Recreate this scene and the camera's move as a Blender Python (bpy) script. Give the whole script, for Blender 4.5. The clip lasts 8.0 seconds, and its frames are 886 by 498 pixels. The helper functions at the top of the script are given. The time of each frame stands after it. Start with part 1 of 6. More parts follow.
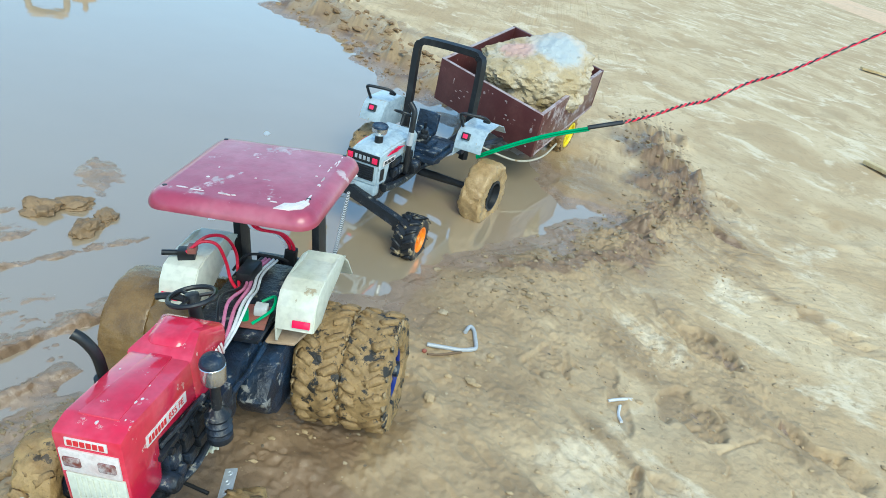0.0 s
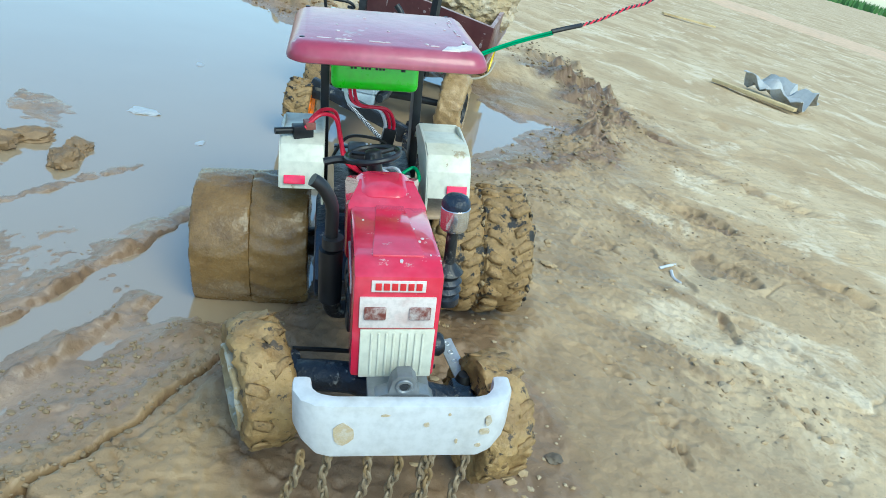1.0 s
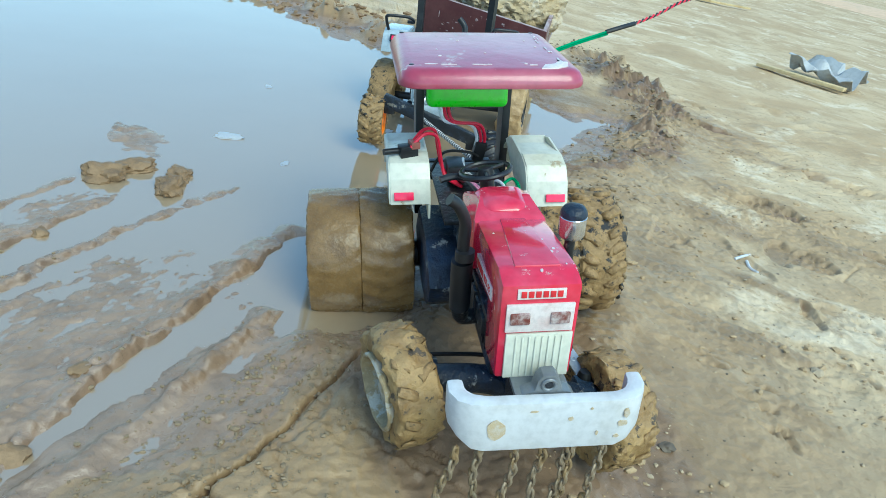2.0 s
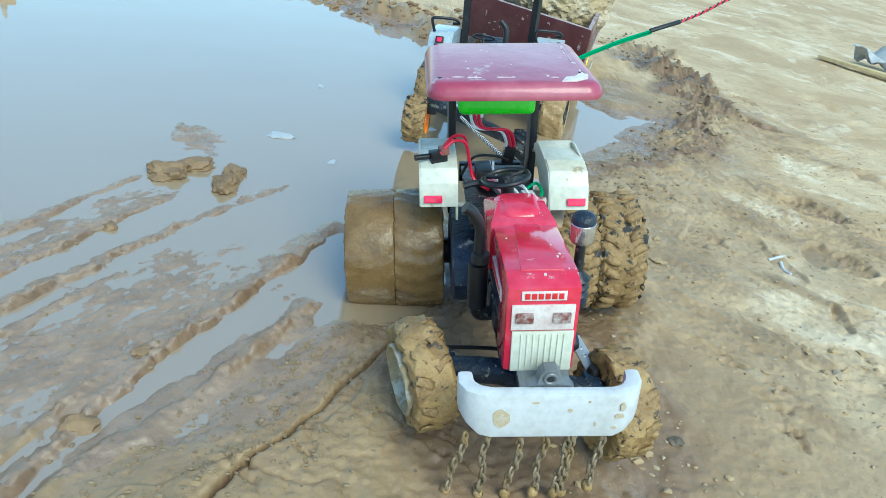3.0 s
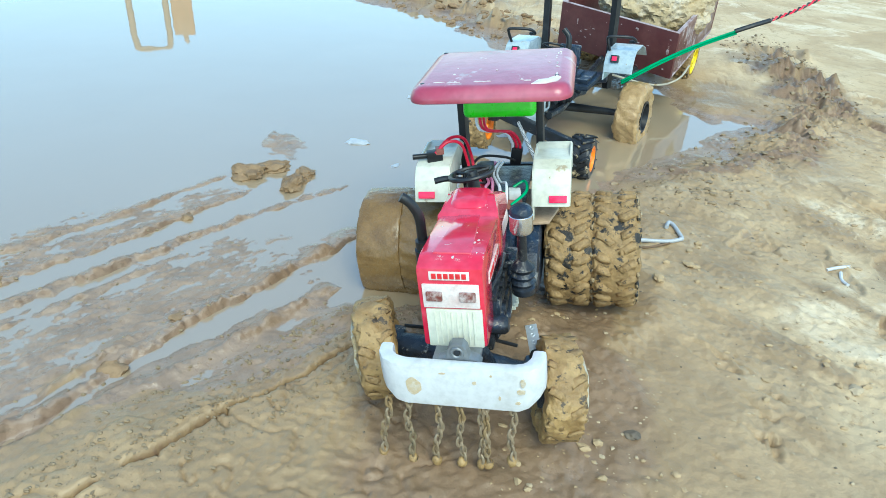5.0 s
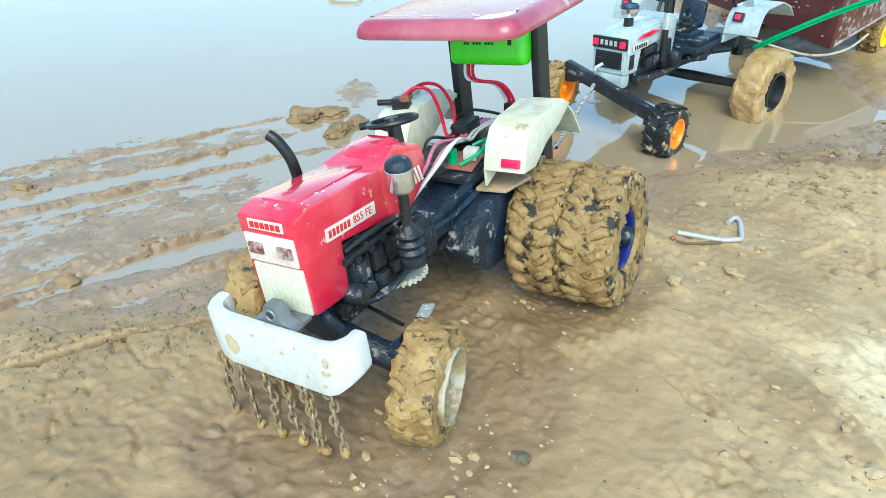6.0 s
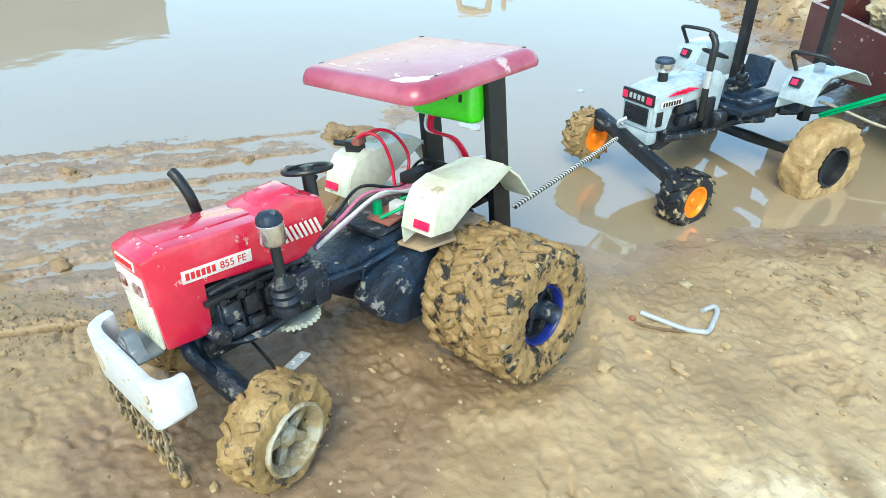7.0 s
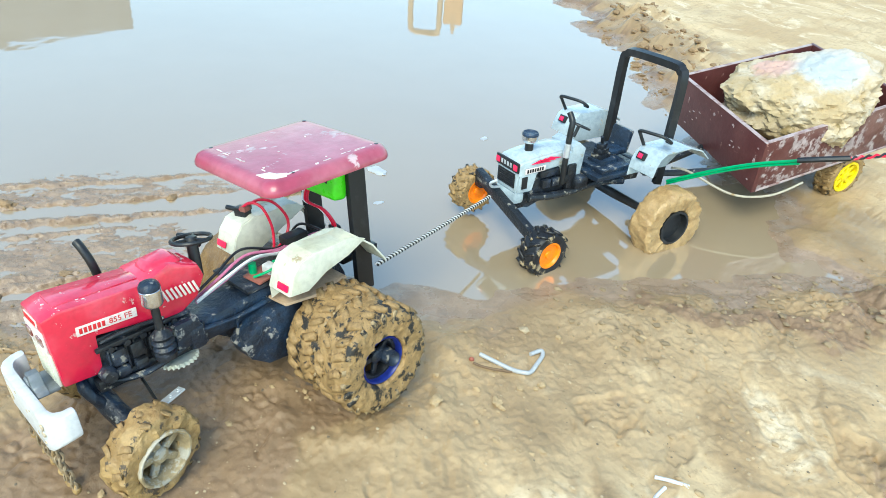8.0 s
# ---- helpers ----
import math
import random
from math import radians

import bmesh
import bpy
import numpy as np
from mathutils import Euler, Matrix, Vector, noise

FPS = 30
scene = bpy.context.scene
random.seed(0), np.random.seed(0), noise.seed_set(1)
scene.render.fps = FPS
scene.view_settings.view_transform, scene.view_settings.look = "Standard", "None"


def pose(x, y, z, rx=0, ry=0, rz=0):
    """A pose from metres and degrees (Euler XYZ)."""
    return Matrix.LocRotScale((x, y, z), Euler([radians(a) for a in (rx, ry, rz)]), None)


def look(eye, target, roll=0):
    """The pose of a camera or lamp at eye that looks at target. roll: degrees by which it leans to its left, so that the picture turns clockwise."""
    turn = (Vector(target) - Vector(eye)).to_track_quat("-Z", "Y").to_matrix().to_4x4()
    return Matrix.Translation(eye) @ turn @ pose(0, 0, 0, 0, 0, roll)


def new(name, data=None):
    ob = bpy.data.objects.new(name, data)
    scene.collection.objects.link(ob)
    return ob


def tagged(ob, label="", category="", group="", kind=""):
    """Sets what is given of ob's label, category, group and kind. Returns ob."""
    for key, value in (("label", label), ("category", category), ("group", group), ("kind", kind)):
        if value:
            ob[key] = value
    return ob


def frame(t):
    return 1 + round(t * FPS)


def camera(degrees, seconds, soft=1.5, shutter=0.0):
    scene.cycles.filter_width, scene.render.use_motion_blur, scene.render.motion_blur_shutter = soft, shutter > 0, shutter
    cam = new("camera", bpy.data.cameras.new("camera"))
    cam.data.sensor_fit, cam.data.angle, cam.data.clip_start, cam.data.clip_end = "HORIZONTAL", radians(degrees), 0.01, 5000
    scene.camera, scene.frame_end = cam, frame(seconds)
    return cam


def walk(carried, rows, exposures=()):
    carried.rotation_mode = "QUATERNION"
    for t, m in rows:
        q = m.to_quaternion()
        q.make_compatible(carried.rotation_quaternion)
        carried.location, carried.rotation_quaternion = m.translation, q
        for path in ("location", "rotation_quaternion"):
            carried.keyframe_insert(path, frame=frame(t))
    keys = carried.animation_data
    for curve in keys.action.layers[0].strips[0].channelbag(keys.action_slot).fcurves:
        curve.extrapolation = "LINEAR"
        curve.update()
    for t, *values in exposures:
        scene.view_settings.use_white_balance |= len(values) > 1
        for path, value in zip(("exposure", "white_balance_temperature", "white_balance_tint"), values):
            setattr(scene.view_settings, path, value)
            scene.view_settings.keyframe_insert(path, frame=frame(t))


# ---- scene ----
cam = camera(66.7, 8.0, soft=0.75)
PATH = [
    (0, (0.01, 0.039, 0.4), (-0.041, 1.765, -0.609), 14.8),
    (0.5, (-0.101, 0.0, 0.333), (0.111, 1.668, -0.749), 15.0),
    (1, (-0.184, 0.02, 0.268), (0.312, 1.723, -0.657), 16.0),
    (1.5, (-0.241, 0.015, 0.263), (0.225, 1.734, -0.647), 13.4),
    (2.8, (-0.22, -0.013, 0.301), (0.053, 1.689, -0.713), 10.0),
    (3, (-0.22, -0.018, 0.3), (0.017, 1.695, -0.704), 9.9),
    (3.5, (-0.207, -0.019, 0.289), (0.023, 1.684, -0.733), 9.8),
    (4, (-0.202, -0.023, 0.293), (-0.036, 1.695, -0.717), 9.3),
    (4.5, (-0.18, -0.047, 0.304), (-0.202, 1.679, -0.706), 7.5),
    (4.7, (-0.145, -0.058, 0.328), (-0.262, 1.659, -0.691), 4.9),
    (5.8, (0.029, 0.025, 0.285), (-0.655, 1.568, -0.787), 3.0),
    (6, (0.063, 0.054, 0.289), (-0.754, 1.504, -0.819), 0.2),
    (6.5, (0.119, 0.113, 0.279), (-0.909, 1.381, -0.877), 0.9),
    (7, (0.16, 0.15, 0.319), (-0.973, 1.366, -0.794), 1.4),
    (7.5, (0.191, 0.18, 0.347), (-0.964, 1.387, -0.752), 2.0),
    (8, (0.257, 0.161, 0.418), (-0.802, 1.44, -0.698), 5.4),
]
walk(cam, [(t, look(eye, target, roll)) for t, eye, target, roll in PATH],
     exposures=((0.0, 0.22, 5950, -10), (1.5, 0.12, 5700, -14), (3.5, 0.24, 5750, -14), (4.5, 0.30, 5750, -13), (6.0, 0.58, 6350, -12), (8.0, 0.65, 6500, -8)))

# ---- light ----
world = bpy.data.worlds.new("overcast_sky")
scene.world = world
world.use_nodes = True
wt = world.node_tree
sky = wt.nodes.new("ShaderNodeTexSky")
sky.sky_type, sky.sun_disc = "NISHITA", False
sky.sun_elevation, sky.sun_rotation = radians(52), radians(155)
sky.air_density, sky.dust_density, sky.ozone_density = 1.0, 1.0, 2.0
wt.links.new(sky.outputs[0], wt.nodes["Background"].inputs[0])
wt.nodes["Background"].inputs[1].default_value = 0.285
sun_data = bpy.data.lights.new("sun", "SUN")
sun_data.energy, sun_data.angle, sun_data.color = 2.2, radians(34), (1.0, 0.92, 0.78)
sun = new("sun", sun_data)
sun.matrix_world = look((0.42, -0.91, 1.28), (0, 0, 0))


# ---- materials ----
def mat(name, base, rough=0.5, metal=0.0, second=None, scale=40.0, amount=0.5, bump=0.0, bump_scale=120.0, ior=1.45,
        mud=0.0, mud_color=(0.30, 0.205, 0.10), mud_scale=45.0, coat=0.0, island=0.0):
    """A worn surface: base colour, a second colour in cloudy patches, fine relief and, with mud, caked splashes."""
    m = bpy.data.materials.new(name)
    m.use_nodes = True
    nt = m.node_tree
    bs = nt.nodes["Principled BSDF"]
    link = nt.links.new
    tc = nt.nodes.new("ShaderNodeTexCoord")
    info = nt.nodes.new("ShaderNodeObjectInfo")
    shift = nt.nodes.new("ShaderNodeVectorMath")
    shift.operation = "MULTIPLY_ADD"
    shift.inputs[1].default_value = (1, 1, 1)
    far = nt.nodes.new("ShaderNodeCombineXYZ")
    link(info.outputs["Random"], far.inputs[0])
    link(info.outputs["Random"], far.inputs[2])
    link(tc.outputs["Object"], shift.inputs[0])
    link(far.outputs[0], shift.inputs[2])

    def noise_node(s, detail=4.0, rough_=0.6):
        n = nt.nodes.new("ShaderNodeTexNoise")
        n.inputs["Scale"].default_value, n.inputs["Detail"].default_value, n.inputs["Roughness"].default_value = s, detail, rough_
        link(shift.outputs[0], n.inputs["Vector"])
        return n

    def ramp(src, lo, hi):
        r = nt.nodes.new("ShaderNodeMapRange")
        r.inputs["From Min"].default_value, r.inputs["From Max"].default_value = lo, hi
        r.interpolation_type = "SMOOTHSTEP"
        link(src, r.inputs["Value"])
        return r.outputs["Result"]

    def mix(fac, a, b):
        n = nt.nodes.new("ShaderNodeMix")
        n.data_type = "RGBA"
        for socket, v in ((n.inputs[0], fac), (n.inputs[6], a), (n.inputs[7], b)):
            if isinstance(v, tuple):
                socket.default_value = (*v, 1.0)
            elif isinstance(v, float):
                socket.default_value = v
            else:
                link(v, socket)
        return n.outputs[2]

    second = second or tuple(c * 0.72 for c in base)
    n1, n2 = noise_node(scale), noise_node(scale * 6.3, 3.0)
    f = ramp(n1.outputs[0], 0.62 - 0.25 * amount, 0.72)
    col = mix(f, base, second)
    col = mix(ramp(n2.outputs[0], 0.35, 0.75), col, mix(0.16, col, (0.02, 0.018, 0.015)))
    rough_out = None
    if mud > 0:
        n3 = noise_node(mud_scale, 5.0, 0.68)
        f3 = ramp(n3.outputs[0], 0.70 - 0.42 * mud, 0.76 - 0.40 * mud)
        n4 = noise_node(mud_scale * 2.2, 3.0)
        mud2 = mix(ramp(n4.outputs[0], 0.3, 0.7), mud_color, tuple(c * 0.68 for c in mud_color))
        col = mix(f3, col, mud2)
        r = nt.nodes.new("ShaderNodeMapRange")
        r.inputs["To Min"].default_value, r.inputs["To Max"].default_value = rough, 0.62
        link(f3, r.inputs["Value"])
        rough_out = r.outputs["Result"]
    link(col, bs.inputs["Base Color"])
    if rough_out is None:
        r = nt.nodes.new("ShaderNodeMapRange")
        r.inputs["To Min"].default_value, r.inputs["To Max"].default_value = max(0.02, rough * 0.8), min(1.0, rough * 1.25)
        link(n2.outputs[0], r.inputs["Value"])
        rough_out = r.outputs["Result"]
    link(rough_out, bs.inputs["Roughness"])
    bs.inputs["Metallic"].default_value, bs.inputs["IOR"].default_value = metal, ior
    bs.inputs["Coat Weight"].default_value = coat
    if bump > 0:
        nb = noise_node(bump_scale, 6.0)
        b = nt.nodes.new("ShaderNodeBump")
        b.inputs["Strength"].default_value, b.inputs["Distance"].default_value = min(1.0, bump), 0.002
        link(nb.outputs[0], b.inputs["Height"])
        link(b.outputs[0], bs.inputs["Normal"])
    return m


RED = mat("red_paint", (0.60, 0.012, 0.050), 0.16, second=(0.66, 0.07, 0.12), scale=25, amount=0.7, bump=0.08, mud=0.17, mud_color=(0.66, 0.42, 0.40), mud_scale=120, coat=0.7)
WHITE = mat("white_board", (0.59, 0.595, 0.60), 0.40, second=(0.52, 0.51, 0.49), scale=30, bump=0.08, mud=0.20, mud_color=(0.50, 0.38, 0.22), mud_scale=55)
BUMPER_WHITE = mat("mud_stained_white_board", (0.60, 0.605, 0.615), 0.34, second=(0.54, 0.53, 0.51), scale=30, bump=0.08, mud=0.09, mud_color=(0.50, 0.38, 0.22), mud_scale=36)
CREAM = mat("cream_plastic", (0.64, 0.63, 0.52), 0.34, second=(0.58, 0.56, 0.43), scale=30, bump=0.05, mud=0.11, mud_color=(0.40, 0.32, 0.20), mud_scale=60)
BLACK = mat("black_plastic", (0.012, 0.013, 0.015), 0.38, second=(0.03, 0.03, 0.032), scale=60, bump=0.10)
BLACK_MUDDY = mat("muddy_black_plastic", (0.012, 0.014, 0.018), 0.32, second=(0.03, 0.045, 0.075), scale=45, bump=0.8, mud=0.27, mud_color=(0.26, 0.24, 0.20), mud_scale=90)
BLUE_BLACK = mat("blue_black_casting", (0.010, 0.016, 0.028), 0.33, second=(0.022, 0.048, 0.095), scale=40, amount=0.9, bump=0.9, bump_scale=150, mud=0.28, mud_color=(0.30, 0.29, 0.27), mud_scale=75)
STEEL = mat("dull_steel", (0.56, 0.59, 0.62), 0.35, 0.45, bump=0.1, mud=0.12)
STEEL_MUDDY = mat("muddy_grey_steel", (0.22, 0.23, 0.24), 0.45, 0.5, bump=0.2, mud=0.22, mud_color=(0.30, 0.24, 0.16))
CHROME = mat("chrome_cup", (0.72, 0.72, 0.72), 0.18, 0.9, bump=0.03, mud=0.08)
REFLECTOR = mat("red_reflector", (0.85, 0.010, 0.085), 0.20, second=(0.78, 0.02, 0.09), coat=0.3)
LAMP_GLASS = mat("headlamp_lens", (0.16, 0.035, 0.028), 0.12, second=(0.55, 0.48, 0.46), scale=170, amount=0.9, coat=0.6)
ROOF = mat("faded_maroon_paint", (0.33, 0.045, 0.085), 0.28, second=(0.42, 0.12, 0.16), scale=20, amount=0.9, bump=0.15, bump_scale=90, mud=0.24, mud_color=(0.56, 0.40, 0.41), mud_scale=38, coat=0.25)
PACK = mat("green_shrink_wrap", (0.10, 0.72, 0.012), 0.28, second=(0.13, 0.80, 0.02), scale=20, coat=0.3)
INK = mat("black_ink", (0.01, 0.01, 0.01), 0.5)
RED_INK = mat("red_ink", (0.60, 0.02, 0.03), 0.45)
STICKER = mat("white_sticker", (0.72, 0.63, 0.60), 0.35, second=(0.62, 0.48, 0.45), scale=90, amount=0.6)
RUBBER = mat("black_rubber", (0.012, 0.012, 0.014), 0.36, bump=0.3, mud=0.36, mud_color=(0.38, 0.29, 0.17), mud_scale=70)
RUBBER_MUDDY = mat("mud_caked_rubber", (0.018, 0.017, 0.015), 0.55, bump=1.0, bump_scale=200, mud=0.78, mud_color=(0.35, 0.222, 0.092), mud_scale=95)
LUG_DARK = mat("dark_tyre_lug", (0.020, 0.019, 0.018), 0.5, bump=0.6, bump_scale=260, mud=0.60, mud_color=(0.36, 0.26, 0.14), mud_scale=120)
LUG_MUDDY = mat("muddy_tyre_lug", (0.014, 0.014, 0.014), 0.5, bump=0.9, bump_scale=260, mud=0.88, mud_color=(0.34, 0.215, 0.09), mud_scale=140)
MUD_ORANGE = mat("wet_orange_mud_coat", (0.42, 0.275, 0.125), 0.36, second=(0.31, 0.19, 0.08), scale=70, amount=0.9, bump=1.0, bump_scale=110)
SPLASH = mat("thin_dried_splash", (0.50, 0.39, 0.24), 0.5, second=(0.57, 0.52, 0.44), scale=260, amount=0.9, bump=0.2)
CRUMB = mat("damp_mud_crumb", (0.25, 0.18, 0.10), 0.5, second=(0.19, 0.135, 0.075), scale=80, bump=0.4)
MUD_SLICK = mat("wet_mud_coat", (0.225, 0.134, 0.050), 0.26, second=(0.150, 0.086, 0.032), scale=60, amount=0.9, bump=0.7, bump_scale=95, ior=1.40, coat=0.12)
MUD_DRY = mat("drying_mud_coat", (0.39, 0.252, 0.102), 0.45, second=(0.25, 0.152, 0.060), scale=60, amount=0.9, bump=1.0, bump_scale=190, mud=0.31, mud_color=(0.09, 0.066, 0.045), mud_scale=130)
RIM_MUD = mat("mud_splashed_cream_rim", (0.44, 0.40, 0.32), 0.45, bump=0.6, mud=0.58, mud_color=(0.38, 0.29, 0.16), mud_scale=90)
BLUE_RIM = mat("blue_rim", (0.010, 0.024, 0.20), 0.3, second=(0.008, 0.012, 0.09), amount=0.9, mud=0.2)
TYRE_OUTER = mat("half_muddy_rubber", (0.022, 0.020, 0.018), 0.5, bump=1.0, bump_scale=200, mud=0.70, mud_color=(0.35, 0.222, 0.092), mud_scale=80)
ORANGE = mat("orange_plastic", (0.95, 0.235, 0.006), 0.35, second=(0.85, 0.19, 0.01), mud=0.07)
YELLOW = mat("yellow_plastic", (0.86, 0.66, 0.01), 0.35, second=(0.75, 0.55, 0.02), mud=0.12)
PALE_BLUE = mat("pale_blue_white_plastic", (0.42, 0.49, 0.52), 0.22, second=(0.30, 0.36, 0.40), scale=40, amount=0.8, bump=0.05, coat=0.3, mud=0.22, mud_color=(0.40, 0.36, 0.28), mud_scale=70)
TRAILER_BOARD = mat("maroon_board", (0.085, 0.022, 0.022), 0.42, second=(0.12, 0.040, 0.036), scale=22, amount=0.9, bump=0.2, mud=0.20, mud_color=(0.34, 0.20, 0.17), mud_scale=60)
# the pale grey patches put the sky's glare on this board into its colour
TRAILER_SIDE = mat("glare_maroon_board", (0.10, 0.032, 0.030), 0.30, second=(0.16, 0.075, 0.068), scale=26, amount=0.9, bump=0.2, mud=0.42, mud_color=(0.40, 0.32, 0.31), mud_scale=45)
TRAILER_INSIDE = mat("dusty_tray", (0.30, 0.25, 0.20), 0.7, second=(0.20, 0.15, 0.12), scale=30, bump=0.3)
WIRE_RED = mat("red_wire", (0.68, 0.008, 0.045), 0.35)
WIRE_WHITE = mat("white_wire", (0.74, 0.74, 0.74), 0.4)
WIRE_GREEN = mat("green_wire", (0.008, 0.33, 0.12), 0.35)
WIRE_PINK = mat("pink_wire", (0.62, 0.20, 0.34), 0.4)
COPPER_BOARD = mat("circuit_board", (0.28, 0.10, 0.075), 0.45, second=(0.12, 0.09, 0.06), scale=120)
WOOD = mat("wet_plywood", (0.44, 0.31, 0.20), 0.6, second=(0.33, 0.22, 0.13), scale=60, bump=0.3)
ROPE_DARK = mat("dark_rope_yarn", (0.03, 0.03, 0.03), 0.8)
ROPE_PALE = mat("pale_rope_yarn", (0.60, 0.58, 0.55), 0.8)
CHAIN = mat("muddy_chain", (0.30, 0.23, 0.15), 0.5, 0.3, second=(0.22, 0.17, 0.10), bump=0.4, mud=0.45)
ROCK = mat("pale_limestone", (0.42, 0.315, 0.175), 0.88, second=(0.54, 0.46, 0.35), scale=34, amount=0.9, bump=1.0, bump_scale=140, mud=0.24, mud_color=(0.33, 0.235, 0.10), mud_scale=38)


def stained_and_lit(m, stains_and_lights):
    """Mineral stain patches and a painted highlight on a stone: each a colour with its own ragged patch, given by a
    centre and a radius on the stone.
    """
    nt = m.node_tree
    bs, link = nt.nodes["Principled BSDF"], nt.links.new
    tc, n = nt.nodes.new("ShaderNodeTexCoord"), nt.nodes.new("ShaderNodeTexNoise")
    n.inputs["Scale"].default_value, n.inputs["Detail"].default_value, n.inputs["Roughness"].default_value = 26.0, 6.0, 0.7
    link(tc.outputs["Object"], n.inputs["Vector"])
    for centre, radius, colour in stains_and_lights:
        dist = nt.nodes.new("ShaderNodeVectorMath")
        dist.operation = "DISTANCE"
        dist.inputs[1].default_value = centre
        link(tc.outputs["Object"], dist.inputs[0])
        ragged = nt.nodes.new("ShaderNodeMath")
        ragged.operation = "MULTIPLY_ADD"
        ragged.inputs[1].default_value = radius * 2.2
        link(n.outputs[0], ragged.inputs[0])
        link(dist.outputs["Value"], ragged.inputs[2])
        fade = nt.nodes.new("ShaderNodeMapRange")
        fade.interpolation_type = "SMOOTHSTEP"
        for key, v in (("From Min", radius * 1.6), ("From Max", radius * 2.3), ("To Min", 0.75), ("To Max", 0.0)):
            fade.inputs[key].default_value = v
        link(ragged.outputs[0], fade.inputs["Value"])
        mx = nt.nodes.new("ShaderNodeMix")
        mx.data_type = "RGBA"
        mx.inputs[7].default_value = (*colour, 1.0)
        link(fade.outputs["Result"], mx.inputs[0])
        link(bs.inputs["Base Color"].links[0].from_socket, mx.inputs[6])
        link(mx.outputs[2], bs.inputs["Base Color"])


# the first, pale patch paints a highlight on the rock's top
stained_and_lit(ROCK, (((0.02, 0.01, 0.060), 0.055, (0.52, 0.47, 0.42)), ((-0.035, -0.035, 0.050), 0.030, (0.52, 0.31, 0.27)), ((0.030, -0.010, 0.058), 0.034, (0.35, 0.40, 0.42))))
PLASTIC_ROD = mat("grey_plastic_rod", (0.40, 0.405, 0.41), 0.35, second=(0.50, 0.50, 0.50), scale=90, mud=0.25)
CLAY_CRUMB = mat("tan_clay_crumb", (0.40, 0.285, 0.155), 0.7, second=(0.28, 0.19, 0.10), scale=60, bump=0.5)
FOAM = mat("pale_foam", (0.44, 0.45, 0.46), 0.4, second=(0.48, 0.48, 0.46), scale=120, bump=0.5)
HOSE = mat("tan_grey_hose", (0.42, 0.38, 0.29), 0.4, mud=0.2)
WORN_EDGE = mat("worn_pale_edge", (0.42, 0.34, 0.33), 0.6, second=(0.22, 0.12, 0.11), scale=60, amount=0.8, bump=0.3)
CLOD = mat("earth_clod", (0.26, 0.165, 0.082), 0.6, second=(0.18, 0.112, 0.055), scale=50, bump=0.8, bump_scale=160)
PEBBLE = mat("dusty_pebble", (0.42, 0.325, 0.205), 0.75, second=(0.29, 0.21, 0.125), scale=60, bump=0.6)
DARK_PEBBLE = mat("dark_pebble", (0.16, 0.125, 0.085), 0.7, second=(0.11, 0.085, 0.06), scale=60, bump=0.6)


# ---- mesh helpers ----
def link_mesh(name, bm, material, smooth=True):
    bmesh.ops.recalc_face_normals(bm, faces=bm.faces[:])
    me = bpy.data.meshes.new(name)
    bm.to_mesh(me)
    bm.free()
    me.materials.append(material)
    if smooth:
        me.polygons.foreach_set("use_smooth", [True] * len(me.polygons))
        me.set_sharp_from_angle(angle=radians(38))
    return new(name, me)


def part(name, bm, material, parent, label="", m=None, smooth=True):
    ob = link_mesh(name, bm, material, smooth)
    ob.parent = parent
    if m is not None:
        ob.matrix_basis = m
    if label:
        ob["label"] = label
    return ob


def thing(name, m, label, category, group="", kind=""):
    ob = new(name)
    ob.empty_display_size = 0.02
    ob.matrix_basis = m
    return tagged(ob, label, category, group, kind)


def bx(size, at=(0, 0, 0), bevel=0.001, rot=(0, 0, 0), bm=None, seg=2):
    """A bevelled box, of its own or joined to bm."""
    b = bmesh.new()
    bmesh.ops.create_cube(b, size=1.0)
    bmesh.ops.scale(b, vec=size, verts=b.verts)
    if bevel > 0:
        bmesh.ops.bevel(b, geom=b.edges[:], offset=min(bevel, min(size) * 0.45), segments=seg, affect="EDGES", profile=0.6)
    bmesh.ops.transform(b, matrix=pose(*at, *rot), verts=b.verts)
    return join(bm, b)


def join(bm, b):
    if bm is None:
        return b
    tmp = bpy.data.meshes.new("tmp")
    b.to_mesh(tmp)
    b.free()
    bm.from_mesh(tmp)
    bpy.data.meshes.remove(tmp)
    return bm


def lathe(profile, seg=32, m=None, bm=None, caps=True):
    """A turned body about the x axis from (radius, x) pairs."""
    b = bmesh.new()
    rings = []
    for r, x in profile:
        rings.append([b.verts.new((x, r * math.cos(2 * math.pi * i / seg), r * math.sin(2 * math.pi * i / seg))) for i in range(seg)])
    for a, c in zip(rings, rings[1:]):
        for i in range(seg):
            b.faces.new((a[i], a[(i + 1) % seg], c[(i + 1) % seg], c[i]))
    for ring, (r, x) in ((rings[0], profile[0]), (rings[-1], profile[-1])):
        if caps and r > 1e-5:
            b.faces.new(ring)
    bmesh.ops.remove_doubles(b, verts=b.verts[:], dist=1e-6)
    if m is not None:
        bmesh.ops.transform(b, matrix=m, verts=b.verts)
    return join(bm, b)


UP = pose(0, 0, 0, 0, -90, 0)  # turns a lathe's axis upright


